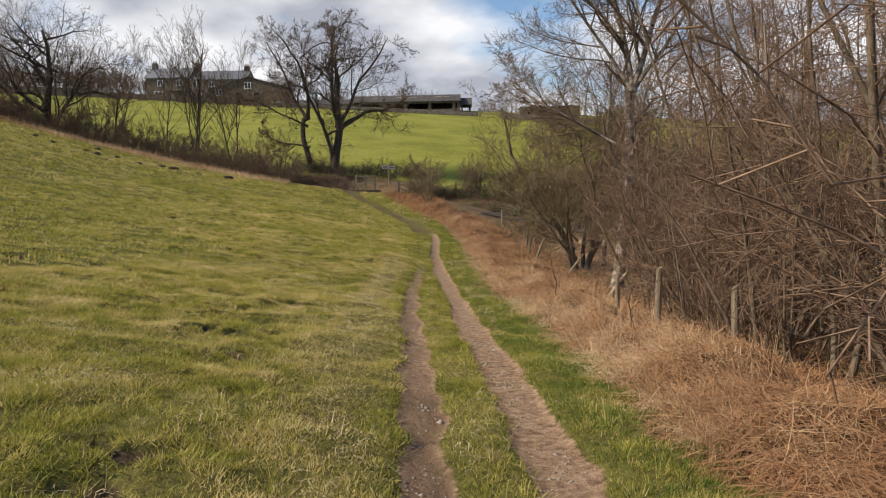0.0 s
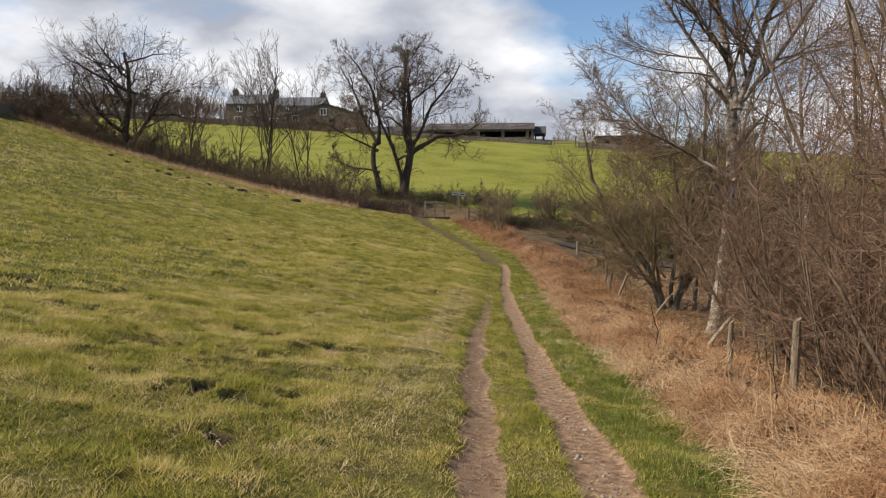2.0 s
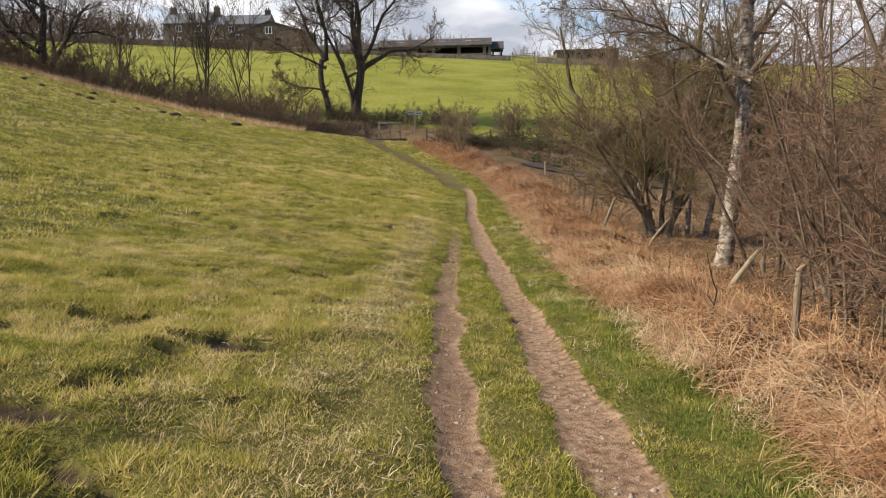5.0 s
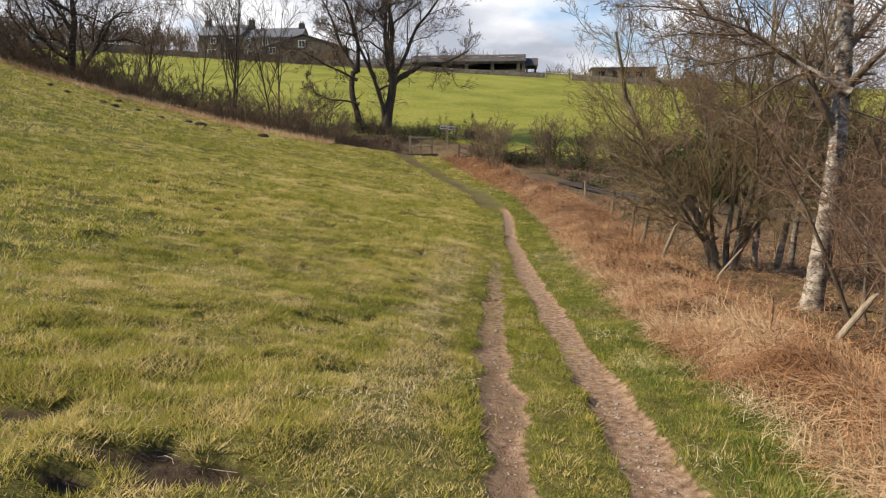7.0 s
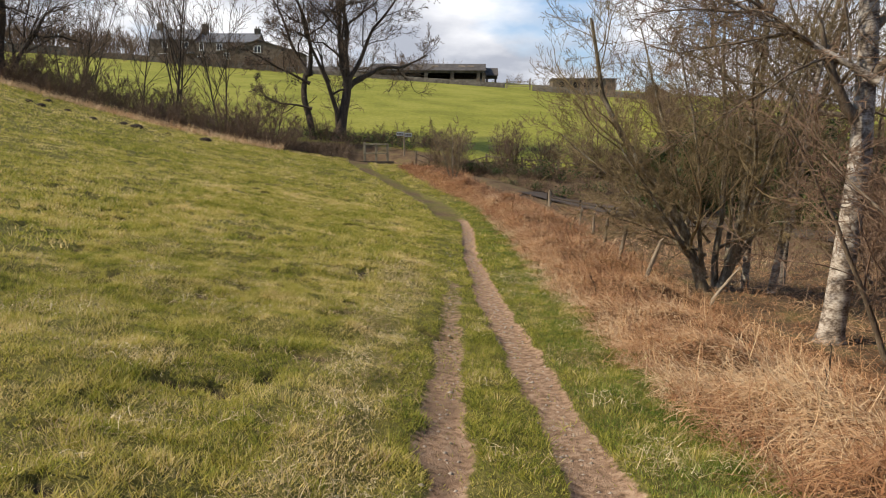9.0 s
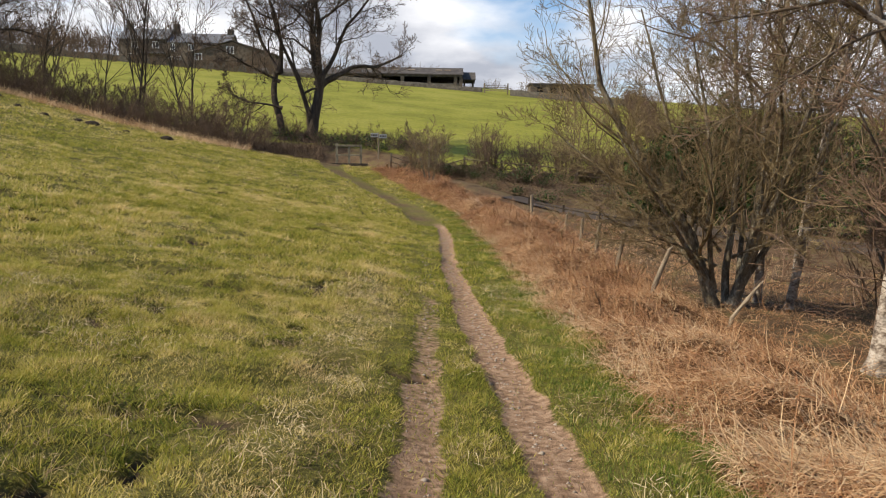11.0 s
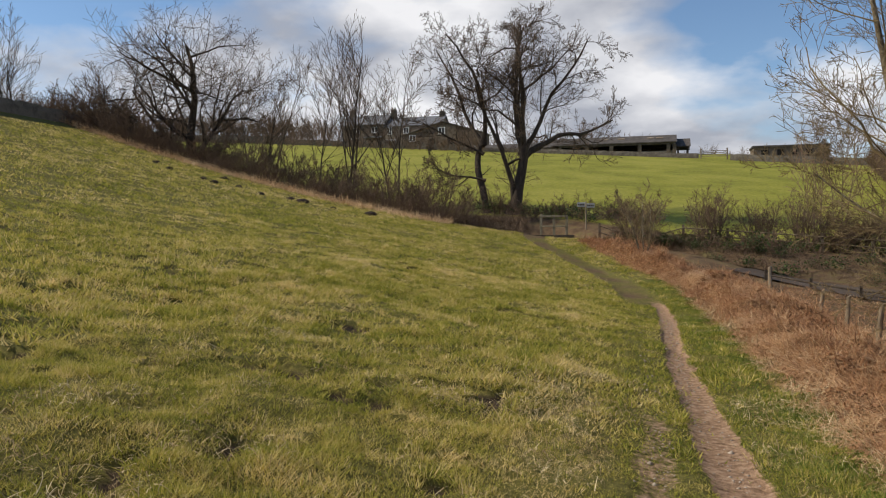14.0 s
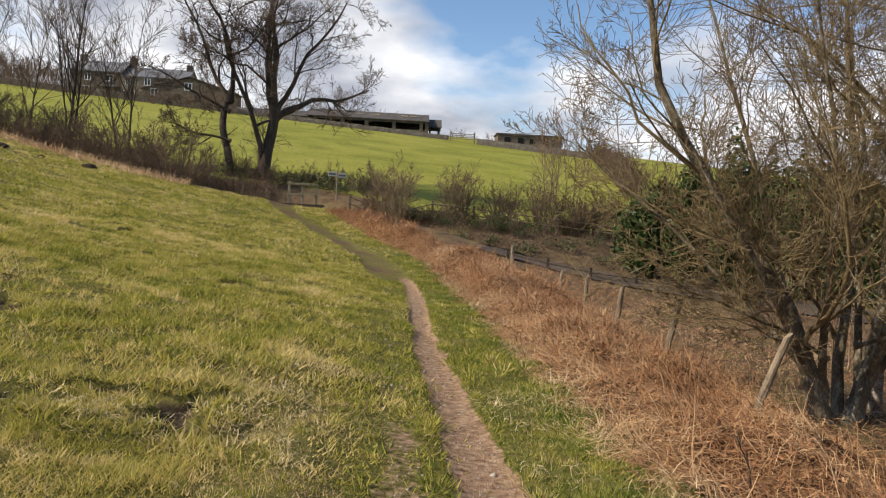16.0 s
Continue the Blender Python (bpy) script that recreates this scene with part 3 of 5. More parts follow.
# hedge bushes
stock = [tree("hedge_bush", on(-16 - 2.2 * k, float(valley(-16 - 2.2 * k)) + 2.0), fan(random.Random(40 + k), 9, 0.95, 1.9, 0.03, 0.5), dict(BUSH, thin=0.0055, kids=(6, 5, 3)), (M_DARK, M_TWIG, M_TWIG), "tangled brown leafless hedge bush on the bank", "bush", 40 + k, "field hedge", trunks=False) for k in range(3)]
for k in range(66):
    x = -13.2 - 0.6 * k + rng.uniform(-0.4, 0.4)
    deep = rng.random()
    s = (0.6 + 1.1 * deep) * rng.uniform(0.85, 1.25) * (1 + 0.35 * float(smooth(-22, -40, x)))
    again(stock[k % 3], x, float(valley(x)) + 0.2 + 4.5 * deep, s * 1.15, rng.uniform(0, 360), 0.9)
far_stock = [tree("lane_bush", on((-2.6, 1.3, 5.9)[k], 58.2 - 0.2 * k), fan(random.Random(60 + k), 21, 0.5, 2.7, 0.035, 0.35), dict(BUSH, thin=0.005, kids=(6, 5, 3), wobble=0.2, spread=(18, 50)), (M_DARK, M_TWIG, M_TWIG), "upright brown leafless bush in the lane hedge", "bush", 60 + k, "lane hedge", trunks=False) for k in range(3)]
for k, x in enumerate((3.8, 7.4, 8.5, 9.6, 11.4, 12.9, 14.6, 16.4, 18.5, 21.5, 25, 29)):
    again(far_stock[k % 3], x, 58.5 - 0.12 * max(x, 0) + rng.uniform(-0.8, 0.8), rng.uniform(0.7, 1.05), rng.uniform(0, 360))
tree("sapling", on(-1.9, 48), fan(random.Random(70), 6, 0.5, 2.8, 0.035, 0.1), dict(HAWTHORN, kids=(7, 5, 4), thin=0.007), MOSS3, "pale bare sapling rising out of dead bracken", seed=70)
for x, y, sd in ((7.8, 66, 71), (9.3, 67, 72)):
    tree("thin_tree", on(x, y), fan(random.Random(sd), 3, 0.15, 6.0, 0.04, 0.3), dict(ASH, kids=(8, 4, 3)), RED3, "thin upright bare tree on the field edge", seed=sd, group="thin trees")

# the near trees along the fence
thorn_stems = [((-0.12, 0, 0), (-0.2, 0.05, 1), 6.8, 0.125), ((0.12, -0.05, 0), (0.38, 0.0, 1), 6.8, 0.115), ((0.1, 0.12, 0), (0.02, 0.2, 1), 7.2, 0.08)]
for k, (lx, ly, length) in enumerate(((-0.6, 0.1, 4.7), (-0.4, -0.3, 4.9), (0.1, -0.32, 6.0), (0.8, 0.15, 5.6), (0.12, 0.45, 6.2), (-0.85, -0.1, 3.7), (0.5, 0.4, 6.0), (0.25, -0.1, 6.6), (-0.3, 0.3, 6.2), (0.6, -0.25, 5.8))):
    lift = 0.45 + 0.13 * (k % 4)
    thorn_stems.append(((-0.1 - 0.18 * lift if lx < 0 else 0.12 + 0.36 * lift, 0.02, lift), (lx, ly, 1), length, 0.05 + 0.006 * (k % 3)))
for lx, ly, lz, up in ((-1.25, -0.1, 1.0, 0.6), (-1.0, -0.6, 1.3, 0.7), (0.6, -0.9, 1.2, 0.6)):
    thorn_stems.append(((lx * 0.15, ly * 0.15, lz), (lx, ly, up), 2.4, 0.028))
tree("hawthorn", on(4.5, 27.0), thorn_stems, HAWTHORN, MOSS3, "many-stemmed bare hawthorn with lichen on its bark", seed=81, limbs=True)
birch = tree("birch", on(4.72, 22.0), [((0, 0, 0), (0.075, 0, 1), 6.2, 0.19)], dict(BIRCH, bare=0.5, top=0.7, kids=(4, 6, 6, 4), share=0.3), BIRCH3, "tall white-barked birch with bare reddish twigs", seed=82, limbs=True)
top = birch.location + Vector((0.44, 0, 5.75))
tree("birch_crown", top, [((0, 0, 0), (-0.16, 0.1, 1), 7.5, 0.10), ((0, 0, 0), (0.3, 0.0, 1), 7.5, 0.09), ((0, 0, 0), (-0.75, -0.1, 1), 5.6, 0.06), ((0, 0, 0), (0.8, -0.2, 1), 5.6, 0.06), ((0, 0, -1.8), (-1.3, 0.3, 0.8), 4.4, 0.055)], dict(BIRCH, bare=0.08), (M_BIRCH, M_BARK, M_REDTWIG), "spreading forked birch top with fine bare twigs", seed=87, sink=0.0, limbs=True)
for ob in [o for o in scene.objects if o.name == "birch_crown"]:
    shift = ob.location - birch.location
    for child in list(ob.children):
        child.parent = birch
        child.location = shift
        if child.name.startswith("trunk"):
            child.name = "fork"
    bpy.data.objects.remove(ob)
for x, y, h, sd in ((5.45, 27.7, 9, 83), (5.75, 27.0, 9.5, 84), (7.0, 29.5, 10, 85), (7.6, 24.5, 10, 86)):
    tree("slim_birch", on(x, y), [((0, 0, 0), (rng.uniform(0.06, 0.2), rng.uniform(-0.1, 0.1), 1), h, 0.085)], dict(BIRCH, kids=(12, 7, 6)), BIRCH3, "slim pale birch stem among bare branches", seed=sd, group="slim birches")

# the wood below the fence
alders = [tree("alder", on(x, y), fan(random.Random(sd), n, 0.2, h, 0.068, 0.2), ALDER, RED3, "thin bare alder with tangled reddish side twigs", seed=sd, group="alders in the wood")
          for x, y, h, n, sd in ((3.75, 5.7, 7.5, 2, 91), (5.2, 8.2, 9.0, 3, 92), (5.6, 13.4, 9.0, 2, 93), (6.4, 16.6, 8.0, 2, 94))]
poles = [tree("hazel", on(x, y), fan(random.Random(sd), 8, 0.2, h, 0.024, 0.45), POLES, (M_BARK, M_REDTWIG, M_REDTWIG), "cluster of straight pale hazel poles", "shrub", sd, "hazel clumps") for x, y, h, sd in ((4.5, 12.7, 5.5, 95), (4.4, 15.4, 5.0, 96))]
for k, (x, y) in enumerate(((4.6, 3.6), (6.6, 5.4), (7.2, 10.4), (6.6, 12.6), (8.2, 14.8), (7.4, 17.9), (9.4, 8.4), (9.2, 17.6), (9.4, 20.8), (11.2, 13.0), (11.6, 19.2), (12.4, 23.8), (13.5, 15.5), (14.5, 21.0), (15.8, 27.5), (17.5, 20.5), (18.5, 25.5), (20, 31), (22, 27), (24, 23), (8.0, 4.0), (10.5, 6.5), (12.5, 9.5), (5.2, 11.2), (4.7, 9.2), (10, 30), (12, 28.5), (11.5, 33.0), (13.5, 31), (15.5, 32.5), (16.5, 29.5), (13, 35.0), (18, 34), (9.4, 25.5), (6.2, 4.2), (5.7, 7.2), (8.3, 11.6))):
    again(alders[k % 4], x, y, rng.uniform(0.8, 1.15), rng.uniform(0, 360))
for k, (x, y) in enumerate(((5.0, 10.2), (5.8, 13.6), (6.9, 12.2), (7.2, 15.6), (7.8, 8.0), (10.2, 16.4))):
    again(poles[k % 2], x, y, rng.uniform(0.8, 1.1), rng.uniform(0, 360))
thorns = [tree("thorn_bush", on(x, y), fan(random.Random(sd), 5, 0.8, 4.0, 0.045, 0.2), dict(HAWTHORN, kids=(10, 8, 6), rise=-0.01), RED3, "reddish tangled thorn bush overhanging the fence", "bush", sd, "thorn bushes") for x, y, sd in ((4.75, 13.8, 101), (5.3, 17.8, 102))]
for k, (x, y) in enumerate(((4.45, 10.6), (5.0, 16.0), (5.9, 19.6), (6.4, 14.6), (5.6, 8.6), (5.0, 6.8), (6.8, 11.0), (7.2, 21.4), (8.4, 17.0), (8.8, 27.5), (11.0, 30.5), (13.0, 27.0), (5.3, 20.7))):
    again(thorns[k % 2], x, y, rng.uniform(0.85, 1.2), rng.uniform(0, 360))
brush = [tree("brushwood", on(x, y), fan(random.Random(sd), 9, 1.0, 1.5, 0.018, 0.3), dict(BUSH, thin=0.004), RED3, "low tangle of reddish bare brushwood", "bush", sd, "brushwood", trunks=False) for x, y, sd in ((6.6, 17.4, 97), (6.2, 9.4, 98))]
for k in range(34):
    y = rng.uniform(3, 19) if k < 24 else rng.uniform(24, 33)
    again(brush[k % 2], (4.9 if k < 24 else 7.8) + rng.random() ** 1.5 * 7, y, rng.uniform(0.8, 1.5), rng.uniform(0, 360))

# evergreen ivy clump and distant trees
def leaves(name, n, size, spread, parent, seed, mat):
    r = np.random.RandomState(seed)
    d = r.normal(size=(n, 3))
    d /= np.linalg.norm(d, axis=1, keepdims=True)
    lump = 0.75 + 0.35 * np.sin(d[:, 0] * 5 + seed) * np.cos(d[:, 1] * 4) + 0.2 * r.rand(n)
    p = d * (r.rand(n, 1) ** 0.4) * lump[:, None] * np.array(spread) + (0, 0, spread[2] * 0.9)
    u, v = r.normal(size=(n, 3)), r.normal(size=(n, 3))
    u /= np.linalg.norm(u, axis=1, keepdims=True)
    v -= (u * v).sum(1, keepdims=True) * u
    v /= np.linalg.norm(v, axis=1, keepdims=True)
    s = size * (0.6 + 0.8 * r.rand(n, 1))
    verts = np.stack([p - u * s, p + v * s * 0.6, p + u * s, p - v * s * 0.6], 1).reshape(-1, 3)
    faces = np.arange(n * 4).reshape(-1, 4)
    patch = np.repeat(0.5 * r.rand(n), 4)
    return tagged(put(name, mesh_of(name, verts, faces, False, [("patch", patch)]), mat, parent), kind="stuff")


for k, (x, y, s) in enumerate(((8.6, 47.4, (1.4, 1.2, 2.1)), (9.8, 46.6, (1.6, 1.3, 2.6)), (11.4, 45.6, (1.9, 1.5, 3.0)), (13.6, 44.0, (2.2, 1.6, 2.9)), (16.4, 42.0, (2.4, 2.0, 2.4)))):
    ob = thing("ivy_bush", on(x, y, -0.2), "dark evergreen ivy growing over the lane bank", "bush", "ivy bushes")
    tubes("stem", [(row[0], row[1]) for row in [([Vector((0, 0, 0)), Vector((0.1, 0, s[2])), Vector((0, 0.1, s[2] * 1.5))], [0.12, 0.08, 0.03])]], M_DARK, ob, 6)
    leaves("foliage", int(7000 * s[2] / 2), 0.11, s, ob, 120 + k, M_IVY)
brambles = []
for k, (x, y) in enumerate(((-2.5, 57.2), (3.4, 55.4))):
    ob = tree("bramble", on(x, y), fan(random.Random(110 + k), 8, 1.2, 1.3, 0.02, 0.4), dict(BUSH, kids=(5, 4, 2), rise=-0.02), (M_DARK, M_TWIG, M_TWIG), "dark bramble tangle with a few green leaves on the bank", "bush", 110 + k, "bank brambles", trunks=False)
    leaves("foliage", 260, 0.06, (1.0, 1.0, 0.55), ob, 140 + k, M_IVY)
    brambles.append(ob)
for k in range(54):
    x = -4.2 + 0.42 * k + rng.uniform(-0.3, 0.3)
    lane_side = 1.2 if x > 1 else 2.4
    y = float(valley(x)) + lane_side + (58.5 - float(valley(x)) - lane_side) * rng.random() * smooth(-5, 2, x)
    again(brambles[k % 2], x, y, rng.uniform(0.5, 0.9), rng.uniform(0, 360), 0.9)
for k in range(16):
    again(stock[k % 3] if k % 3 == 0 else brambles[k % 2], -13.5 + 0.7 * k + rng.uniform(-0.3, 0.3), 62.4 + 3.6 * rng.random(), rng.uniform(0.75, 1.15), rng.uniform(0, 360), 0.9)
for k in range(8):
    again(brambles[k % 2], -3.2 + 2.2 * k + rng.uniform(-0.3, 0.3), 57.6 - 0.05 * k + rng.uniform(-0.5, 0.9), rng.uniform(0.75, 1.1), rng.uniform(0, 360))
woods = [tree("distant_tree", on(-95 + 9 * k, 186), fan(random.Random(130 + k), 7, 0.5, 6.5, 0.12, 0.5), dict(ASH, thin=0.03, kids=(7, 3)), (M_DARK, M_TWIG, M_TWIG), "small leafless tree on the hilltop", "tree", 130 + k, "hilltop trees", trunks=False) for k in range(3)]
for k in range(70):
    x = -150 + 2.4 * k + rng.uniform(-2, 2)
    again(woods[k % 3], x, rng.uniform(176, 206), rng.uniform(0.65, 1.1) * (0.55 if x > -8 else 1.0), rng.uniform(0, 360))
# brush below the farm wall and the scrub beside the house
for k in range(34):
    x = -76 + 1.35 * k + rng.uniform(-0.6, 0.6)
    again(woods[k % 3], x, 149.5 - 0.13 * (x + 74) - rng.uniform(0, 2), rng.uniform(0.22, 0.4) * (1.5 if x > -46 else 1.0), rng.uniform(0, 360), 0.8)
for k in range(26):
    again(woods[k % 3], -71 - 1.7 * k + rng.uniform(-0.8, 0.8), rng.uniform(153, 170), rng.uniform(0.55, 0.85), rng.uniform(0, 360), 0.9)
# hedge down the edge of the far field
for k in range(15):
    f = k / 14
    again(far_stock[k % 3], 27.5 - 10.5 * f + rng.uniform(-0.4, 0.4), 134 - 56 * f, rng.uniform(0.8, 1.2), rng.uniform(0, 360))


# ---- farm ----
def gable_roof(x0, x1, y0, y1, eave, ridge, over=0.25, thick=0.14):
    """Two slopes along x, as one solid."""
    bm = bmesh.new()
    ym = (y0 + y1) / 2
    profile = [(y0 - over, eave - 0.1), (ym, ridge), (y1 + over, eave - 0.1), (y1 + over, eave - 0.1 - thick), (ym, ridge - thick), (y0 - over, eave - 0.1 - thick)]
    rings = [[bm.verts.new((x, y, z)) for y, z in profile] for x in (x0 - over, x1 + over)]
    bm.faces.new(rings[0])
    bm.faces.new(rings[1][::-1])
    for k in range(6):
        j = (k + 1) % 6
        bm.faces.new((rings[0][k], rings[1][k], rings[1][j], rings[0][j]))
    bmesh.ops.recalc_face_normals(bm, faces=bm.faces)
    return bm


def gable_walls(x0, x1, y0, y1, base, eave, ridge, along_x=True):
    bm = bmesh.new()
    ym, xm = (y0 + y1) / 2, (x0 + x1) / 2
    if along_x:
        rings = [[bm.verts.new((x, y, z)) for y, z in ((y0, base), (y0, eave), (ym, ridge), (y1, eave), (y1, base))] for x in (x0, x1)]
    else:
        rings = [[bm.verts.new((x, y, z)) for x, z in ((x0, base), (x0, eave), (xm, ridge), (x1, eave), (x1, base))] for y in (y0, y1)]
    bm.faces.new(rings[0])
    bm.faces.new(rings[1][::-1])
    for k in range(5):
        j = (k + 1) % 5
        bm.faces.new((rings[0][k], rings[1][k], rings[1][j], rings[0][j]))
    bmesh.ops.recalc_face_normals(bm, faces=bm.faces)
    return bm


def window(parent, x, y, z, w, h, lights=2):
    """A white casement set into the front wall: frame, bars and dark panes."""
    bm = bmesh.new()
    t = 0.11
    for a in ((x - w / 2 - t, x + w / 2 + t, y - 0.10, y - 0.02, z - h / 2 - t, z - h / 2), (x - w / 2 - t, x + w / 2 + t, y - 0.10, y - 0.02, z + h / 2, z + h / 2 + t)):
        box(bm, *a)
    for k in range(lights + 1):
        xx = x - w / 2 + w * k / lights
        box(bm, xx - t / 2, xx + t / 2, y - 0.095, y - 0.02, z - h / 2, z + h / 2)
    ob = part("window", bm, M_WHITE, parent, "white-painted window frame")
    for k in range(lights):
        xa = x - w / 2 + w * k / lights + t / 2
        part("pane", boxed(xa, xa + w / lights - t, y - 0.05, y - 0.01, z - h / 2, z + h / 2), M_GLASS, ob)
    return ob


HX, HY = -60.0, 165.0
house = thing("farmhouse", (0, 0, 0), "long brown stone farmhouse with a grey slate roof", "house")
for name, x0, x1, base, eave, ridge in (("main_wall", -68, -58.4, 17.6, 23.1, 25.5), ("wing_wall", -58.4, -46, 17.2, 22.5, 24.7)):
    part(name, gable_walls(x0, x1, HY, HY + 7.5, base, eave, ridge - 0.2), M_STONE, house)
part("roof", gable_roof(-68, -58.5, HY, HY + 7.5, 23.2, 25.6), M_SLATE, house, "grey slate roof")
part("roof", gable_roof(-58.1, -46, HY + 0.05, HY + 7.45, 22.6, 24.8), M_SLATE, house, "lower grey slate roof")
for x, z in ((-67.2, 26.7), (-57.6, 26.6), (-46.6, 25.7)):
    chimney = part("chimney", boxed(x - 0.55, x + 0.55, HY + 3.2, HY + 4.3, 23.5, z, bevel=0.04), M_WALLSTONE, house, "dark stone chimney stack")
    for o in (-0.25, 0.25):
        bm = bmesh.new()
        bmesh.ops.create_cone(bm, cap_ends=True, segments=10, radius1=0.15, radius2=0.11, depth=0.5, matrix=Matrix.Translation((x + o, HY + 3.75, z + 0.24)))
        part("chimney_pot", bm, M_STONE, chimney)
for x, z, w, h, n in ((-64.8, 21.9, 1.1, 1.1, 2), (-60.6, 21.9, 1.3, 1.1, 2), (-57.2, 21.5, 0.8, 1.4, 2), (-53.5, 21.5, 1.1, 1.1, 2), (-56.9, 19.0, 2.2, 1.2, 4), (-65.3, 19.6, 1.6, 1.0, 2)):
    window(house, x, HY, z, w, h, n)
part("porch_roof", boxed(-62.6, -58.7, HY - 1.4, HY - 0.003, 20.15, 20.35), M_SLATE, house, "lean-to porch roof")

cottage = thing("stone_outhouse", (0, 0, 0), "low brown stone outhouse with a wide gable", "house")
part("wall", gable_walls(-52.4, -35.5, 160, 164.9, 16.4, 19.7, 22.0, along_x=False), M_STONE, cottage)
bm = bmesh.new()
for xa, za, xb, zb in ((-52.9, 19.5, -43.95, 22.15), (-35.0, 19.5, -43.95, 22.15)):
    v = [bm.verts.new(p) for p in ((xa, 159.7, za), (xb, 159.7, zb), (xb, 164.9, zb), (xa, 164.9, za), (xa, 159.7, za + 0.16), (xb, 159.7, zb + 0.16), (xb, 164.9, zb + 0.16), (xa, 164.9, za + 0.16))]
    for f in ((0, 1, 2, 3), (4, 5, 6, 7), (0, 1, 5, 4), (1, 2, 6, 5), (2, 3, 7, 6), (3, 0, 4, 7)):
        bm.faces.new([v[i] for i in f])
bmesh.ops.recalc_face_normals(bm, faces=bm.faces)
part("roof", bm, M_BARNROOF, cottage, "dark weathered slate roof")
for x, z, w, h, n in ((-50.4, 19.1, 1.3, 1.1, 2), (-44.2, 20.4, 1.3, 1.2, 2)):
    window(cottage, x, 160, z, w, h, n)
# no holes in the wall: slabs whose colour paints the shade inside the doors
for x in (-46.2, -42.4):
    part("doorway", boxed(x - 0.55, x + 0.55, 159.93, 160.3, 16.6, 18.9), M_INSHADE, cottage, "near-black slab painted as the shade inside a door")

barn = thing("long_barn", (0, 0, 0), "long dark open-fronted barn with a weathered roof", "barn")
part("roof", gable_roof(-20.5, 0.6, 150, 159, 15.55, 17.1), M_BARNROOF, barn, "low-pitched weathered sheet roof")
part("roof", gable_roof(-36.5, -20.8, 151, 159, 15.4, 16.6), M_BARNROOF, barn, "lower weathered sheet roof")
part("back_wall", boxed(-36.5, 0.6, 158.6, 158.95, 11.6, 15.4), M_DARK, barn, "dark boarded back wall")
part("side_wall", boxed(-36.5, -36.2, 151.2, 158.5, 12, 15.4), M_WALLSTONE, barn)
part("front_wall", boxed(-36.1, -19.4, 151.0, 151.3, 12, 15.2), M_WALLSTONE, barn, "dark stone front wall")
part("low_wall", boxed(-19.4, 0.4, 150.15, 150.4, 11.8, 13.9), M_WALLSTONE, barn, "dark stone wall below the open bays")
part("lintel", boxed(-19.4, 0.6, 150.1, 150.35, 15.0, 15.42), M_BARNROOF, barn)
for x in (-19.2, -14.35, -10.15, -5.35, -0.55, 0.45):
    part("post", boxed(x - 0.32, x + 0.32, 150.06, 150.42, 12, 15.0), M_STONE, barn)
for x in (-16.4, -11.5, -8.6, -3.6, -2.0):
    sky_light = part("skylight", boxed(-0.6, 0.6, -0.35, 0.35, 0, 0.05), M_POST, barn, "pale mossy roof light")
    sky_light.matrix_local = pose(x, 152.4, 16.41, math.degrees(math.atan2(1.65, 4.75)), 0, 0)
shed = thing("barn_lean_to", (0, 0, 0), "open-ended dark lean-to beside the barn", "shed")
part("roof", gable_roof(0.9, 2.9, 152, 158, 14.9, 16.4), M_BARNROOF, shed)
for x, y in ((1.1, 152.1), (2.7, 152.1), (2.7, 157.8), (1.1, 157.8)):
    part("post", boxed(x - 0.12, x + 0.12, y - 0.12, y + 0.12, 11.8, 14.8), M_DARK, shed)
stable = thing("stable_block", (0, 0, 0), "low flat-roofed stone stable with dark openings", "barn")
part("wall", boxed(12.0, 22.6, 140, 145, 9.2, 12.9), M_STONE, stable)
part("roof", boxed(11.8, 22.8, 139.8, 145.2, 12.9, 13.15), M_BARNROOF, stable)
# the stable is solid: these slabs paint the indoor shade onto its front
for x, w, z0, z1 in ((13.6, 1.0, 11.7, 12.5), (15.8, 0.9, 10.6, 12.5), (17.7, 0.8, 11.7, 12.4), (19.8, 0.9, 11.6, 12.4)):
    part("opening", boxed(x - w / 2, x + w / 2, 139.95, 140.2, z0, z1), M_INSHADE, stable, "near-black slab painted as the shade inside an unglazed window")


def drystone(name, x0, y0, x1, y1, height, label, seed):
    """A rough wall along a line, its top uneven, following the ground."""
    r = np.random.RandomState(seed)
    n = max(8, int(math.hypot(x1 - x0, y1 - y0) / 0.55))
    bm = bmesh.new()
    side = Vector((-(y1 - y0), x1 - x0, 0)).normalized()
    rows = []
    for k in range(n + 1):
        x, y = x0 + (x1 - x0) * k / n, y0 + (y1 - y0) * k / n
        z = float(ground(x, y))
        rows.append([bm.verts.new(Vector((x, y, z + h)) + side * o * (1 + 0.25 * r.rand())) for o, h in ((-0.32, -0.6), (-0.28, height * 0.5), (-0.2, height * (0.85 + 0.2 * r.rand())), (0.2, height * (0.85 + 0.2 * r.rand())), (0.32, -0.6))])
    for a, b in zip(rows, rows[1:]):
        for k in range(4):
            bm.faces.new((a[k], a[k + 1], b[k + 1], b[k]))
    bm.faces.new(rows[0])
    bm.faces.new(rows[-1][::-1])
    bmesh.ops.recalc_face_normals(bm, faces=bm.faces)
    me = bpy.data.meshes.new(name)
    bm.to_mesh(me)
    bm.free()
    return tagged(put(name, me, M_WALLSTONE), label, "wall", kind="structure")


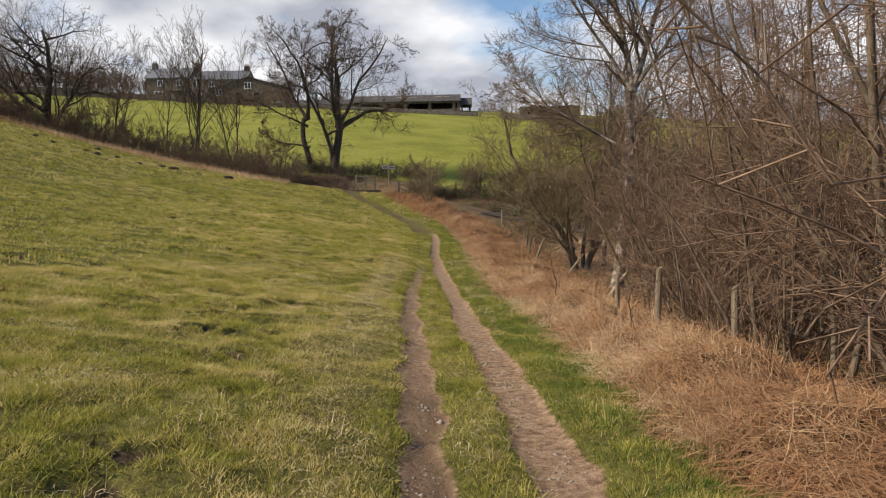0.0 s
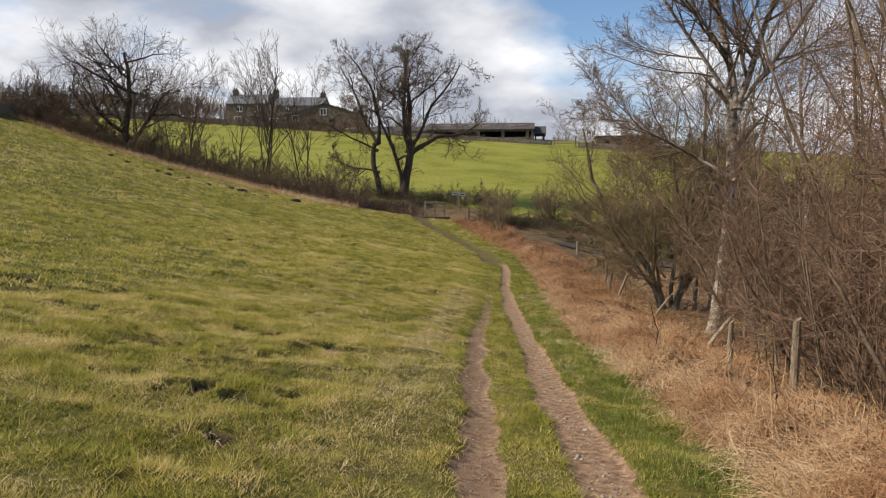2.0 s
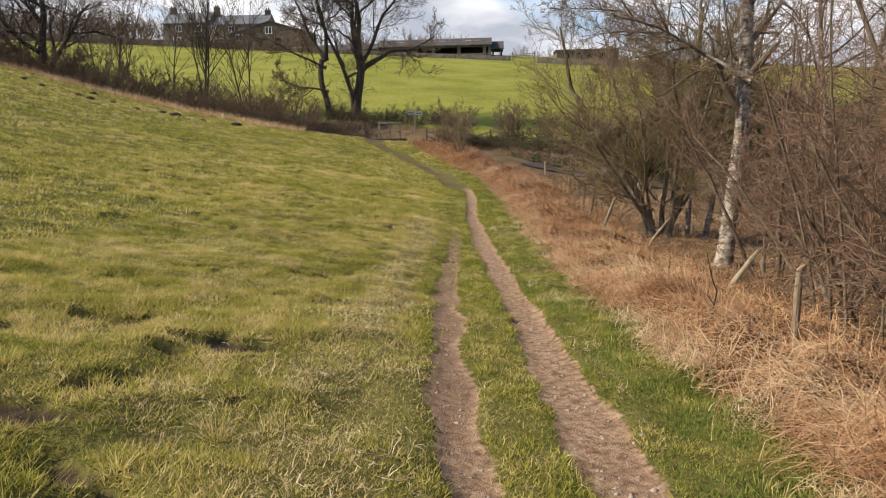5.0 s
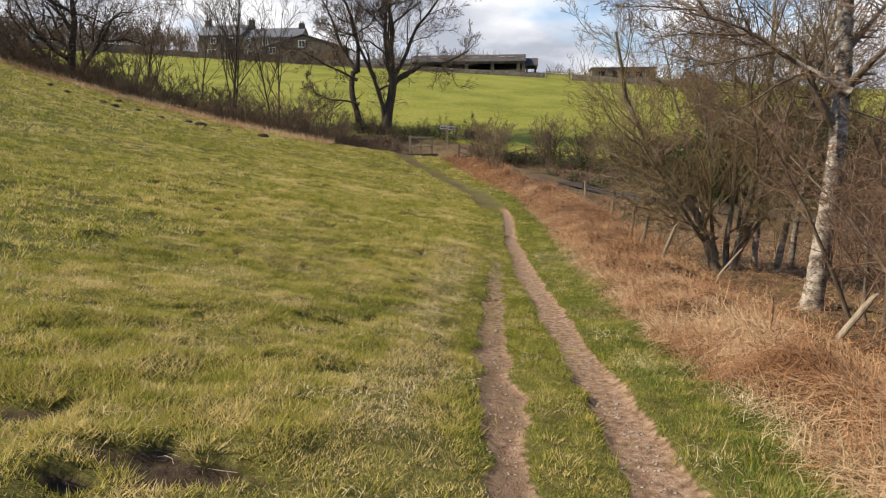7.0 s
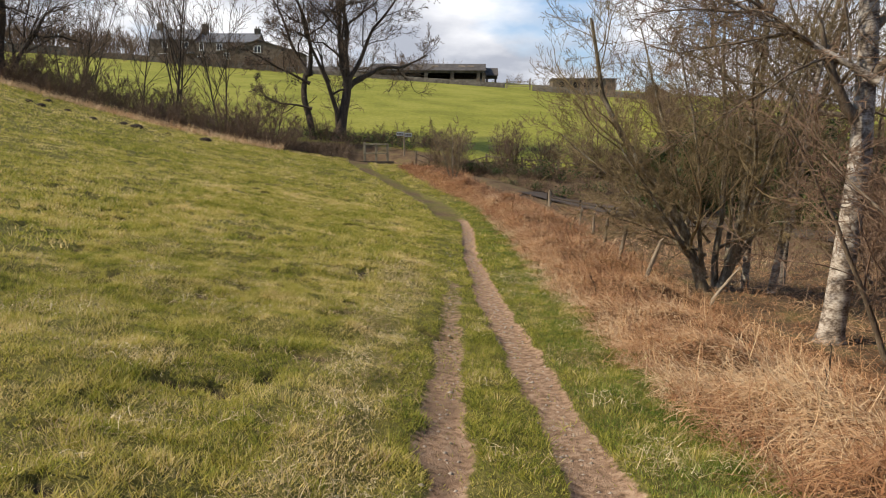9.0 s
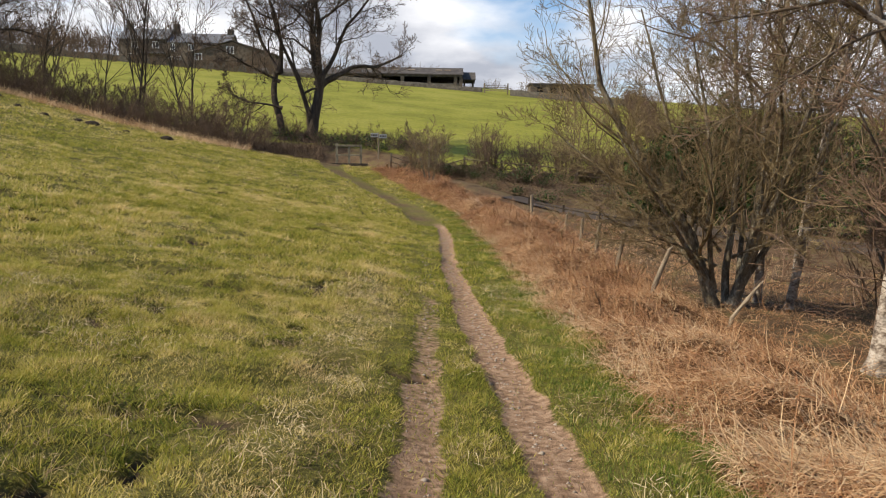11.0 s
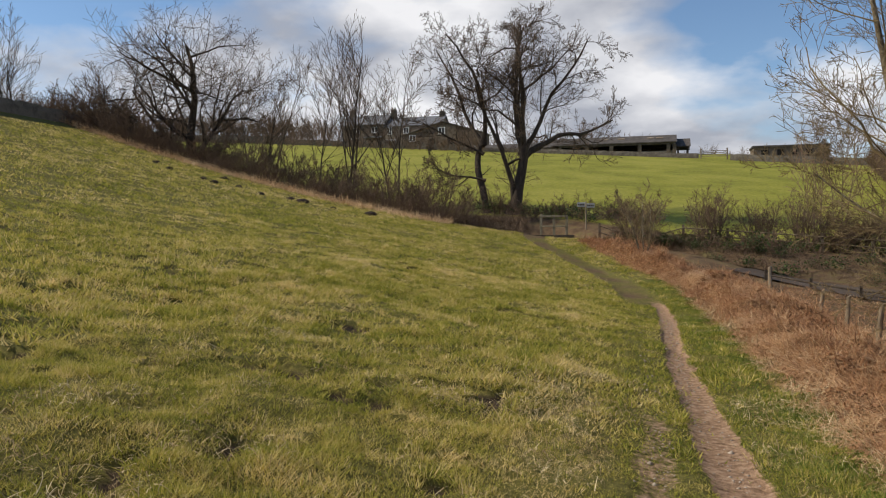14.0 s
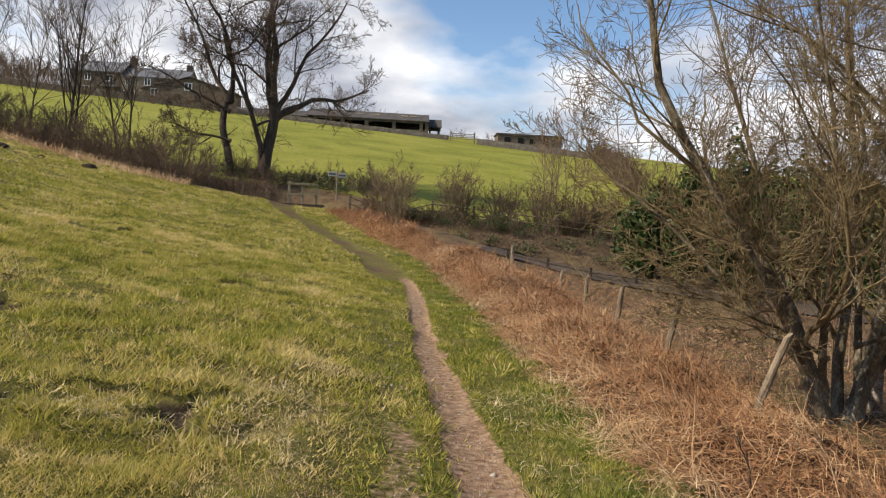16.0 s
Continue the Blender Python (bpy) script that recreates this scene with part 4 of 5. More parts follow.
drystone("wall_farm", -74, 152, -36, 146, 1.1, "dark dry stone wall in front of the farmhouse", 1)
drystone("wall_barn", -36, 146, 4.0, 141, 0.75, "dark dry stone wall below the barn", 2)
drystone("wall_stable", 8.5, 138, 27, 134, 1.0, "dark dry stone wall below the stable", 3)
drystone("wall_hilltop", -41.5, -10, -42.5, 61, 0.85, "dark dry stone wall along the top of the field", 4)
drystone("wall_top", -180, 158, -74, 152, 1.6, "dark dry stone wall across the hilltop", 5)

field_gate = thing("field_gate", (0, 0, 0), "pale wooden five-bar gate in the field wall", "gate")
for x in (4.3, 8.2):
    part("gate_post", boxed(x - 0.1, x + 0.1, 139.9, 140.1, 10.2, 13.0), M_POST, field_gate)
for k in range(4):
    z = 11.75 + 0.27 * k
    part("bar", boxed(4.4, 8.1, 139.95, 140.03, z, z + 0.1), M_POST, field_gate)

# ---- footbridge, signpost, fences ----
bridge = thing("footbridge", (-7.3, 59.6, 0.0), "small wooden footbridge with a grey handrail", "footbridge")
for x, top in ((-0.76, 1.38), (0.0, 1.33), (0.74, 1.30)):
    part("post", boxed(x - 0.07, x + 0.07, -0.06, 0.06, -0.7, top, bevel=0.012), M_GATE, bridge)
part("handrail", boxed(-0.86, 0.84, -0.095, -0.062, 1.19, 1.31, bevel=0.008), M_GATE, bridge, "weathered top rail")
part("mid_rail", boxed(-0.86, 0.84, -0.09, -0.064, 0.62, 0.71, bevel=0.006), M_GATE, bridge)
part("side_beam", boxed(-1.9, 1.2, -0.1, -0.062, -0.02, 0.16, bevel=0.01), M_DARK, bridge, "dark side beam")
for k in range(9):
    part("deck_plank", boxed(-1.7 + 0.3 * k, -1.7 + 0.3 * k + 0.27, 0.065, 1.15, 0.06, 0.11), M_GATE, bridge)
part("bearer", boxed(-1.8, 1.1, 0.2, 0.4, -0.12, 0.058), M_DARK, bridge)

sign = thing("signpost", on(-5.65, 61.6), "pale metal signpost with two finger boards", "signpost")
bm = bmesh.new()
bmesh.ops.create_cone(bm, cap_ends=True, segments=12, radius1=0.045, radius2=0.04, depth=3.0, matrix=Matrix.Translation((0, 0, 0.2)))
part("pole", bm, M_POST, sign)
for x0, x1, z in ((-0.52, -0.04, 1.37), (0.04, 0.52, 1.31)):
    board = part("finger_board", boxed(x0, x1, -0.03, 0.0, z, z + 0.26, bevel=0.008), M_SIGN, sign, "pale finger board")
    for k in range(4):
        xa = x0 + 0.05 + 0.1 * k
        part("lettering", boxed(xa, xa + 0.07, -0.036, -0.0305, z + 0.08, z + 0.18), M_DARK, board)


def post(x, y, top, lean_x=0.0, lean_y=0.0, radius=0.05):
    """A split round stake with a sawn top, driven into the bank."""
    z = float(surface(x, y))
    h = top - z
    ob = thing("fence_post", (x, y, z), "weathered split fence post standing in dead bracken", "fence post", "fence posts")
    r = random.Random(int(x * 977 + y * 131))
    bm = bmesh.new()
    rings = []
    for k in range(6):
        f = k / 5
        rings.append([bm.verts.new((lean_x * h * f + radius * (1.05 - 0.12 * f) * math.cos(a) * r.uniform(0.88, 1.12), lean_y * h * f + radius * (1.05 - 0.12 * f) * math.sin(a) * r.uniform(0.88, 1.12), -0.35 * (k == 0) + h * f * (1 if k else 0) + (0.03 * math.cos(a) if k == 5 else 0))) for a in [2 * math.pi * j / 9 for j in range(9)]])
    for a, b in zip(rings, rings[1:]):
        for j in range(9):
            bm.faces.new((a[j], a[(j + 1) % 9], b[(j + 1) % 9], b[j]))
    bm.faces.new(rings[-1])
    part("stake", bm, M_POST, ob)
    return Vector((x + lean_x * h, y + lean_y * h, top))


tops = [post(*row) for row in ((3.75, 3.4, 0.45, 0.03, 0), (3.7, 9.7, -0.05, 0.0, 0.05), (3.15, 11.5, -0.02, 0.03, 0.02), (3.05, 14.0, -0.45, 0.02, 0.0, 0.042))]
post(3.75, 18.6, -1.05, 0.75, 0.1, 0.055)
post(3.6, 24.4, -1.25, 0.8, 0.1, 0.035)
tops2 = [post(*row) for row in ((2.62, 25.4, -0.84, 0.38, 0.05, 0.046), (2.7, 28.5, -0.85, 0.2, 0.0, 0.05), (2.95, 32, -1.0, 0.1, 0.0), (3.25, 36, -1.18, 0.06, 0), (3.2, 39, -1.27, 0.1, 0), (2.75, 46, -0.95, 0.0, 0, 0.07))]


def wires(name, heads, drops):
    for d in drops:
        pts = []
        for a, b in zip(heads, heads[1:]):
            for k in range(5):
                q = a.lerp(b, k / 5)
                pts.append(Vector((q.x, q.y, q.z - d - 0.05 * math.sin(math.pi * k / 5))))
        pts.append(heads[-1] - Vector((0, 0, d)))
        ob = thing("fence_wire", (0, 0, 0), "thin rusty fence wire strung between posts", "wire", "fence wires")
        tubes("strand", [(pts, [0.0028] * len(pts))], M_WIRE, ob, 4)


wires("near", tops, (0.08, 0.35, 0.62))
wires("far", tops2, (0.06, 0.3))
rail = thing("lane_rail", (0, 0, 0), "low dark wooden rail beside the lane", "fence", "lane fence")
for k in range(6):
    a, b = 2.9 + 1.5 * k, 48.5 - 1.05 * k
    tubes("bar", [([Vector((a, b, float(ground(a, b)) + 0.24)), Vector((a + 1.5, b - 1.05, float(ground(a + 1.5, b - 1.05)) + 0.24))], [0.04, 0.04])], M_DARK, rail, 6)
    part("post", boxed(a - 0.05, a + 0.05, b - 0.05, b + 0.05, float(ground(a, b)) - 0.3, float(ground(a, b)) + 0.42), M_DARK, rail)
hedge_rail = thing("hedge_fence", (0, 0, 0), "broken wooden rail fence among the hedge stems", "fence")
for k in range(11):
    a = -4.5 + 2.2 * k
    b = 57.6 - 0.12 * max(a, 0)
    z = float(ground(a, b))
    part("post", boxed(a - 0.06, a + 0.06, b - 0.06, b + 0.06, z - 0.3, z + 0.95), M_BARK, hedge_rail)
    for h in (0.45, 0.8):
        a2, b2 = a + 2.2, 57.6 - 0.12 * max(a + 2.2, 0)
        tubes("rail", [([Vector((a, b - 0.1, z + h)), Vector((a2, b2 - 0.1, float(ground(a2, b2)) + h))], [0.035, 0.03])], M_BARK, hedge_rail, 5)

# ---- lane, stream, molehills ----
def ribbon(name, line, width, lift, mat, label, category, depth=0.0):
    rows, verts = [], []
    for k, (x, y) in enumerate(line):
        x2, y2 = line[min(k + 1, len(line) - 1)]
        x1, y1 = line[max(k - 1, 0)]
        side = Vector((-(y2 - y1), x2 - x1, 0)).normalized()
        for o in np.linspace(-0.5, 0.5, 7):
            q = Vector((x, y, 0)) + side * o * width
            verts.append((q.x, q.y, float(ground(q.x, q.y)) + lift))
    n = len(line)
    i = (np.arange(n - 1)[:, None] * 7 + np.arange(6)).ravel()
    return tagged(put(name, mesh_of(name, verts, np.stack([i, i + 7, i + 8, i + 1], 1), True), mat), label, category, kind="structure")


lane = [(2.2 + 27.8 * k / 30, float(curve(2.2 + 27.8 * k / 30, (-2, 54.5), (2.2, 51.2), (5.5, 47.6), (9, 44.0), (16, 37.5), (30, 28)))) for k in range(31)]
ribbon("road", lane, 2.1, 0.06, M_ROAD, "narrow dark wet tarmac lane below the bank", "road")
brook = [(x, float(valley(x)) + 2.2) for x in np.linspace(-22, 4, 40)]
tagged(put("water", mesh_of("water", [(x + o * 0.0, y + o, float(ground(x, y)) + 0.14) for x, y in brook for o in (-0.75, 0.75)], np.array([(2 * k, 2 * k + 2, 2 * k + 3, 2 * k + 1) for k in range(39)])), M_WATER), "shallow dark stream in a ditch", "stream", kind="structure")


def molehill(x, y, size, seed):
    r = random.Random(seed)
    bm = bmesh.new()
    bmesh.ops.create_icosphere(bm, subdivisions=3, radius=1)
    for v in bm.verts:
        k = 1 + 0.35 * (noise.noise(v.co * 2.2 + Vector((seed, 0, 0))))
        v.co = Vector((v.co.x * size * k, v.co.y * size * 0.8 * k, v.co.z * size * 0.5 * k))
    me = bpy.data.meshes.new("molehill")
    bm.to_mesh(me)
    bm.free()
    ob = put("molehill", me, M_EARTH)
    ob.location = on(x, y, size * 0.05)
    return tagged(ob, "small dark mound of fresh molehill earth on turf", "molehill", "molehills")


for k, (x, y, s) in enumerate(((-16.5, 53.6, 0.30), (-20.0, 52.5, 0.28), (-25.0, 51.7, 0.22), (-22.1, 51.7, 0.2), (-20.9, 52.8, 0.2), (-26.6, 55.2, 0.22), (-18.4, 53.0, 0.14), (-24.0, 52.6, 0.18), (-28.5, 52.5, 0.2), (-26.0, 52.2, 0.18), (-30.5, 54.0, 0.2))):
    molehill(x, y, s * 1.25, k + 3)


# ---- grass and dead bracken ----
def scatter(r, n, x0, x1, y0, y1):
    return r.uniform(x0, x1, n), r.uniform(y0, y1, n)


def blade_field(name, x, y, height, width, patch, mat, label, r, lean=0.6, category="grass"):
    """One bent leaf of two triangles and a tip for each place."""
    n = len(x)
    z = surface(x, y) - 0.01
    a = r.uniform(0, 2 * np.pi, n)
    b = r.uniform(0, 2 * np.pi, n)
    out = height * lean * r.uniform(0.3, 1.4, n)
    w = np.stack([np.cos(a), np.sin(a), 0 * a], 1) * (width / 2)[:, None]
    p = np.stack([x, y, z], 1)
    tip = p + np.stack([np.cos(b) * out, np.sin(b) * out, height], 1)
    verts = np.stack([p - w, p + w, tip], 1).reshape(-1, 3)
    faces = np.arange(3 * n).reshape(-1, 3)
    me = mesh_of(name, verts, faces, False, [("patch", np.repeat(patch, 3))])
    return tagged(put(name, me, mat), label, category, kind="stuff")


def turf(name, r, n, x0, x1, y0, y1, size, wide, label):
    x, y = scatter(r, n, x0, x1, y0, y1)
    tuft = patchy(x, y, 0.14, 20) * 0.35 + patchy(x, y, 0.4, 21) * 0.4 + patchy(x, y, 1.4, 22) * 0.25
    beside = np.exp(-(((x - left_rut(y) + 0.75 + 0.25 * (patchy(x, y, 1.5, 28) - 0.5)) / 0.34) ** 2)) * smooth(30, 22, y)
    bare = np.maximum(smooth(0.74, 0.84, patchy(x, y, 0.7, 23)) * 0.6, 0.5 * beside * patchy(x, y, 0.3, 29))
    bare = np.maximum(bare, smooth(0.2, 0.6, hollow_mask(x, y)))
    keep = (r.rand(n) < (0.3 + 1.1 * tuft) * (1 - bare)) & (soil_mask(x, y) < 0.3 + 0.75 * r.rand(n) ** 3) & (litter_mask(x, y) < 0.5) & (mud_mask(x, y) < 0.6 * r.rand(n) + 0.1) & (y < valley(x) + 0.5)
    x, y, tuft, beside = x[keep], y[keep], tuft[keep], beside[keep]
    near_track = np.exp(-((np.minimum(np.abs(x - left_rut(y)), np.abs(x - right_rut(y))) / 0.6) ** 2))
    h = size * (0.6 + 2.0 * tuft ** 2.5) * r.uniform(0.6, 1.3, len(x)) * (1 - 0.35 * near_track) * (1 - 0.4 * beside)
    verge = smooth(0.1, 0.45, x - right_rut(y)) * smooth(44, 34, y)
    h = h * (1 - 0.35 * verge)
    patch = np.clip(0.5 * beside - 0.24 * verge - 0.22 * near_track * (1 - beside) + 0.3 * patchy(x, y, 2.3, 24) + 0.6 * (patchy(x, y, 0.4, 25) - 0.42) + 0.15 * (patchy(x, y, 1.0, 30) - 0.5) + 0.45 * (patchy(x, y, 0.13, 27) - 0.45) + 0.06 + 0.2 * (patchy(x, y, 9, 26) - 0.5), 0, 0.75)
    return blade_field(name, x, y, h, wide * r.uniform(0.6, 1.4, len(x)), patch, M_GRASS, label, r, lean=1.25)


r = np.random.RandomState(7)
turf("grass", r, 800000, -6.5, 2.2, 1.8, 22, 0.044, 0.0085, "short pasture grass with pale dry blades")
turf("grass", r, 190000, -9, 1.6, 22, 38, 0.07, 0.017, "short pasture grass with pale dry blades")
turf("grass", r, 130000, -18, -6.5, 6, 40, 0.075, 0.024, "short pasture grass with pale dry blades")
turf("grass", r, 120000, -40, -18, 12, 60, 0.09, 0.045, "short pasture grass with pale dry blades")
turf("grass", r, 80000, -18, 0, 38, 60, 0.09, 0.035, "short pasture grass with pale dry blades")

def tussocks(name, r, n, blades_each, x0, x1, y0, y1, size, wide, label):
    """Round clumps of blades that spring outwards from one foot."""
    cx, cy = scatter(r, n, x0, x1, y0, y1)
    keep = (r.rand(n) < 0.25 + patchy(cx, cy, 2.1, 61)) & (soil_mask(cx, cy) < 0.1) & (litter_mask(cx, cy) < 0.3) & (mud_mask(cx, cy) < 0.2) & (cy < valley(cx)) & (hollow_mask(cx, cy) < 0.5)
    near = np.exp(-((np.minimum(np.abs(cx - left_rut(cy) + 0.3), np.abs(cx - right_rut(cy))) / 0.55) ** 2))
    keep &= r.rand(n) > 0.75 * near
    cx, cy = cx[keep], cy[keep]
    big = size * r.uniform(0.5, 1.3, len(cx)) ** 1.3
    tone = np.clip(r.normal(0.2, 0.2, len(cx)), 0, 0.6)
    m = len(cx) * blades_each
    i = np.repeat(np.arange(len(cx)), blades_each)
    a, d = r.uniform(0, 2 * np.pi, m), np.sqrt(r.rand(m))
    x, y = cx[i] + np.cos(a) * d * big[i] * 0.9, cy[i] + np.sin(a) * d * big[i] * 0.9
    h = big[i] * (1.05 - 0.6 * d) * r.uniform(0.6, 1.25, m)
    z = surface(x, y) - 0.01
    p = np.stack([x, y, z], 1)
    b = r.uniform(0, 2 * np.pi, m)
    w = np.stack([np.cos(b), np.sin(b), 0 * b], 1) * (wide * r.uniform(0.6, 1.4, m) / 2)[:, None]
    out = big[i] * d * r.uniform(0.4, 1.2, m)
    tip = p + np.stack([np.cos(a) * out, np.sin(a) * out, h], 1) + r.normal(0, 0.12, (m, 3)) * big[i][:, None]
    verts = np.stack([p - w, p + w, tip], 1).reshape(-1, 3)
    me = mesh_of(name, verts, np.arange(3 * m).reshape(-1, 3), False, [("patch", np.repeat(tone[i] + 0.15 * r.rand(m), 3))])
    return tagged(put(name, me, M_GRASS), label, "grass", kind="stuff")


tussocks("tussock_grass", r, 11000, 40, -6.5, 1.6, 1.8, 24, 0.085, 0.0062, "small springy tussocks of pasture grass")
tussocks("tussock_grass", r, 9000, 16, -14, 1.0, 24, 46, 0.10, 0.022, "small springy tussocks of pasture grass")
tussocks("tussock_grass", r, 6000, 16, -18, -6.5, 6, 30, 0.10, 0.020, "small springy tussocks of pasture grass")

# greener verge along the bracken
n = 230000
y = r.uniform(1.5, 42, n)
x = bracken_edge(y) - np.abs(r.normal(0, 0.45, n)) + 0.15
ok = (soil_mask(x, y) < 0.3) & (x < bracken_edge(y) + 0.2) & (r.rand(n) < 0.35 + patchy(x, y, 0.5, 31))
x, y = x[ok], y[ok]
blade_field("verge_grass", x, y, 0.043 * r.uniform(0.4, 1.4, len(x)) * (0.3 + 1.2 * patchy(x, y, 0.3, 32)), 0.0085 * r.uniform(0.6, 1.4, len(x)), 0.35 * patchy(x, y, 0.6, 33) + 0.45 * patchy(x, y, 0.15, 34) - 0.05, M_LUSH, "lush green verge grass along the path", r)


def stalks(name, x, y, length, width, up, patch, mat, label, r, along=None):
    """Bent dry ribbons of three lengths each, lying and leaning in all directions."""
    n = len(x)
    a = r.uniform(0, 2 * np.pi, n) if along is None else along + r.normal(0, 0.9, n)
    pitch = np.clip(r.normal(up, 0.35, n), -0.15, 1.45)
    bend = r.normal(-0.35, 0.35, n)
    turn = r.normal(0, 0.25, n)
    p = np.stack([x, y, surface(x, y) + r.uniform(-0.01, 0.10, n)], 1)
    rows = []
    for k in range(4):
        side = np.stack([-np.sin(a), np.cos(a), r.normal(0, 0.3, n)], 1) * (width * (1 - 0.22 * k) / 2)[:, None]
        rows += [p - side, p + side]
        step = np.stack([np.cos(a) * np.cos(pitch), np.sin(a) * np.cos(pitch), np.sin(pitch)], 1)
        p = p + step * (length / 3)[:, None]
        a, pitch = a + turn, pitch + bend
    verts = np.stack(rows, 1).reshape(-1, 3)
    base = (np.arange(n) * 8)[:, None]
    faces = np.concatenate([base + np.array([2 * k, 2 * k + 1, 2 * k + 3, 2 * k + 2]) for k in range(3)], 1).reshape(-1, 4)
    me = mesh_of(name, verts, faces, False, [("patch", np.repeat(patch, 8))])
    return tagged(put(name, me, mat), label, "bracken", kind="stuff")


# flattened dry thatch in the turf
n = 70000
x, y = scatter(r, n, -6.5, 0.6, 1.8, 25)
beside = np.exp(-(((x - left_rut(y) + 0.75) / 0.4) ** 2))
ok = (r.rand(n) < smooth(0.5, 0.85, patchy(x, y, 0.55, 47) + 0.25 * (patchy(x, y, 2.4, 48) - 0.5) + 0.2 * beside)) & (soil_mask(x, y) < 0.3)
x, y = x[ok], y[ok]
stalks("dry_thatch", x, y, r.uniform(0.05, 0.16, len(x)), r.uniform(0.002, 0.0045, len(x)) * (1 + y / 40), 0.25, np.clip(0.1 + 0.6 * patchy(x, y, 0.3, 49), 0, 0.6), M_THATCH, "flattened brown and straw-coloured dead grass in the turf", r)
# bleached fringe where the verge meets the bracken
n = 16000
y = 1.5 + 40 * r.rand(n) ** 1.2
x = bracken_edge(y) + r.normal(0.05, 0.13, n)
ok = r.rand(n) < smooth(0.35, 0.75, patchy(x, y, 0.6, 50))
x, y = x[ok], y[ok]
stalks("bleached_grass", x, y, r.uniform(0.08, 0.26, len(x)), r.uniform(0.002, 0.0045, len(x)) * (1 + y / 40), 0.5, 0.35 + 0.3 * patchy(x, y, 0.4, 51), M_THATCH, "bleached tufts of dead grass along the bracken", r)
n = 150000
y = 1.5 + 46 * r.rand(n) ** 1.25
x = bracken_edge(y) + r.beta(1.25, 2.0, n) * (2.7 + 0.9 * smooth(14, 24, y)) - 0.05
ok = r.rand(n) < 0.12 + 1.3 * patchy(x, y, 0.6, 41) ** 1.5
x, y = x[ok], y[ok]
stalks("dead_bracken", x, y, r.uniform(0.16, 0.6, len(x)), r.uniform(0.0022, 0.0058, len(x)) * (1 + y / 40), 0.1, np.clip(-0.12 + 0.55 * patchy(x, y, 0.9, 42) + 0.45 * patchy(x, y, 0.25, 59) - 0.1 * smooth(20, 40, y), 0, 0.7), M_STRAW, "flattened pale and rust dead bracken stalks", r, along=2.6)
n = 40000
y = r.uniform(27, 57, n)
x = bracken_edge(y) + r.beta(1.3, 2.0, n) * 4.2
ok = r.rand(n) < 0.1 + 1.4 * patchy(x, y, 0.9, 67) ** 1.5
x, y = x[ok], y[ok]
n = len(x)
stalks("bracken_mound", x, y, r.uniform(0.2, 0.65, n), r.uniform(0.2, 0.7, n) * 0.001 * (y - 10), 0.1, np.clip(0.35 * patchy(x, y, 1.2, 43), 0, 0.5), M_STRAW, "rust-brown mounds of dead bracken fronds", r)
n = 34000
x = 3.2 + 9.8 * r.rand(n) ** 1.3
y = 2 + 44 * r.rand(n)
keep = y < valley(x) - 2
x, y = x[keep], y[keep]
n = len(x)
stalks("wood_litter", x, y, r.uniform(0.15, 0.55, n), r.uniform(0.005, 0.014, n), 0.15, np.clip(0.1 + 0.5 * patchy(x, y, 1.2, 44), 0, 0.6), M_STRAW, "fallen sticks and brown stalks on the wood floor", r)
n = 14000
x = -13 - 40 * r.rand(n)
y = valley(x) + r.normal(-0.2, 0.6, n)
stalks("edge_straw", x, y, r.uniform(0.2, 0.6, n), r.uniform(0.015, 0.04, n), 0.7, 0.5 + 0.4 * patchy(x, y, 2, 45), M_STRAW, "pale dry grass along the foot of the hedge", r)


# brushwood filling the foot of the field hedge
n = 75000
x = -9.2 - 45.3 * r.rand(n)
y = valley(x) + 0.3 + 4.2 * r.rand(n)
ok = r.rand(n) < 0.25 + 0.9 * patchy(x, y, 1.3, 63)
x, y = x[ok], y[ok]
stalks("hedge_bottom", x, y, r.uniform(0.4, 1.4, len(x)), r.uniform(0.006, 0.018, len(x)), 0.65, np.clip(0.55 * patchy(x, y, 1.7, 64), 0, 0.5), M_BRUSH, "dense brown brush filling the hedge bottom", r)
n = 16000
x = -4.5 + 26 * r.rand(n)
y = np.maximum(valley(x) + 2.6, 44) + (58.6 - np.maximum(valley(x) + 2.6, 44)) * r.rand(n)
ok = r.rand(n) < 0.2 + 0.9 * patchy(x, y, 1.1, 65)
x, y = x[ok], y[ok]
stalks("bank_brush", x, y, r.uniform(0.2, 0.6, len(x)), r.uniform(0.008, 0.018, len(x)), 0.4, np.clip(0.6 * patchy(x, y, 1.5, 66), 0, 0.5), M_BRUSH, "brown undergrowth on the lane bank", r)


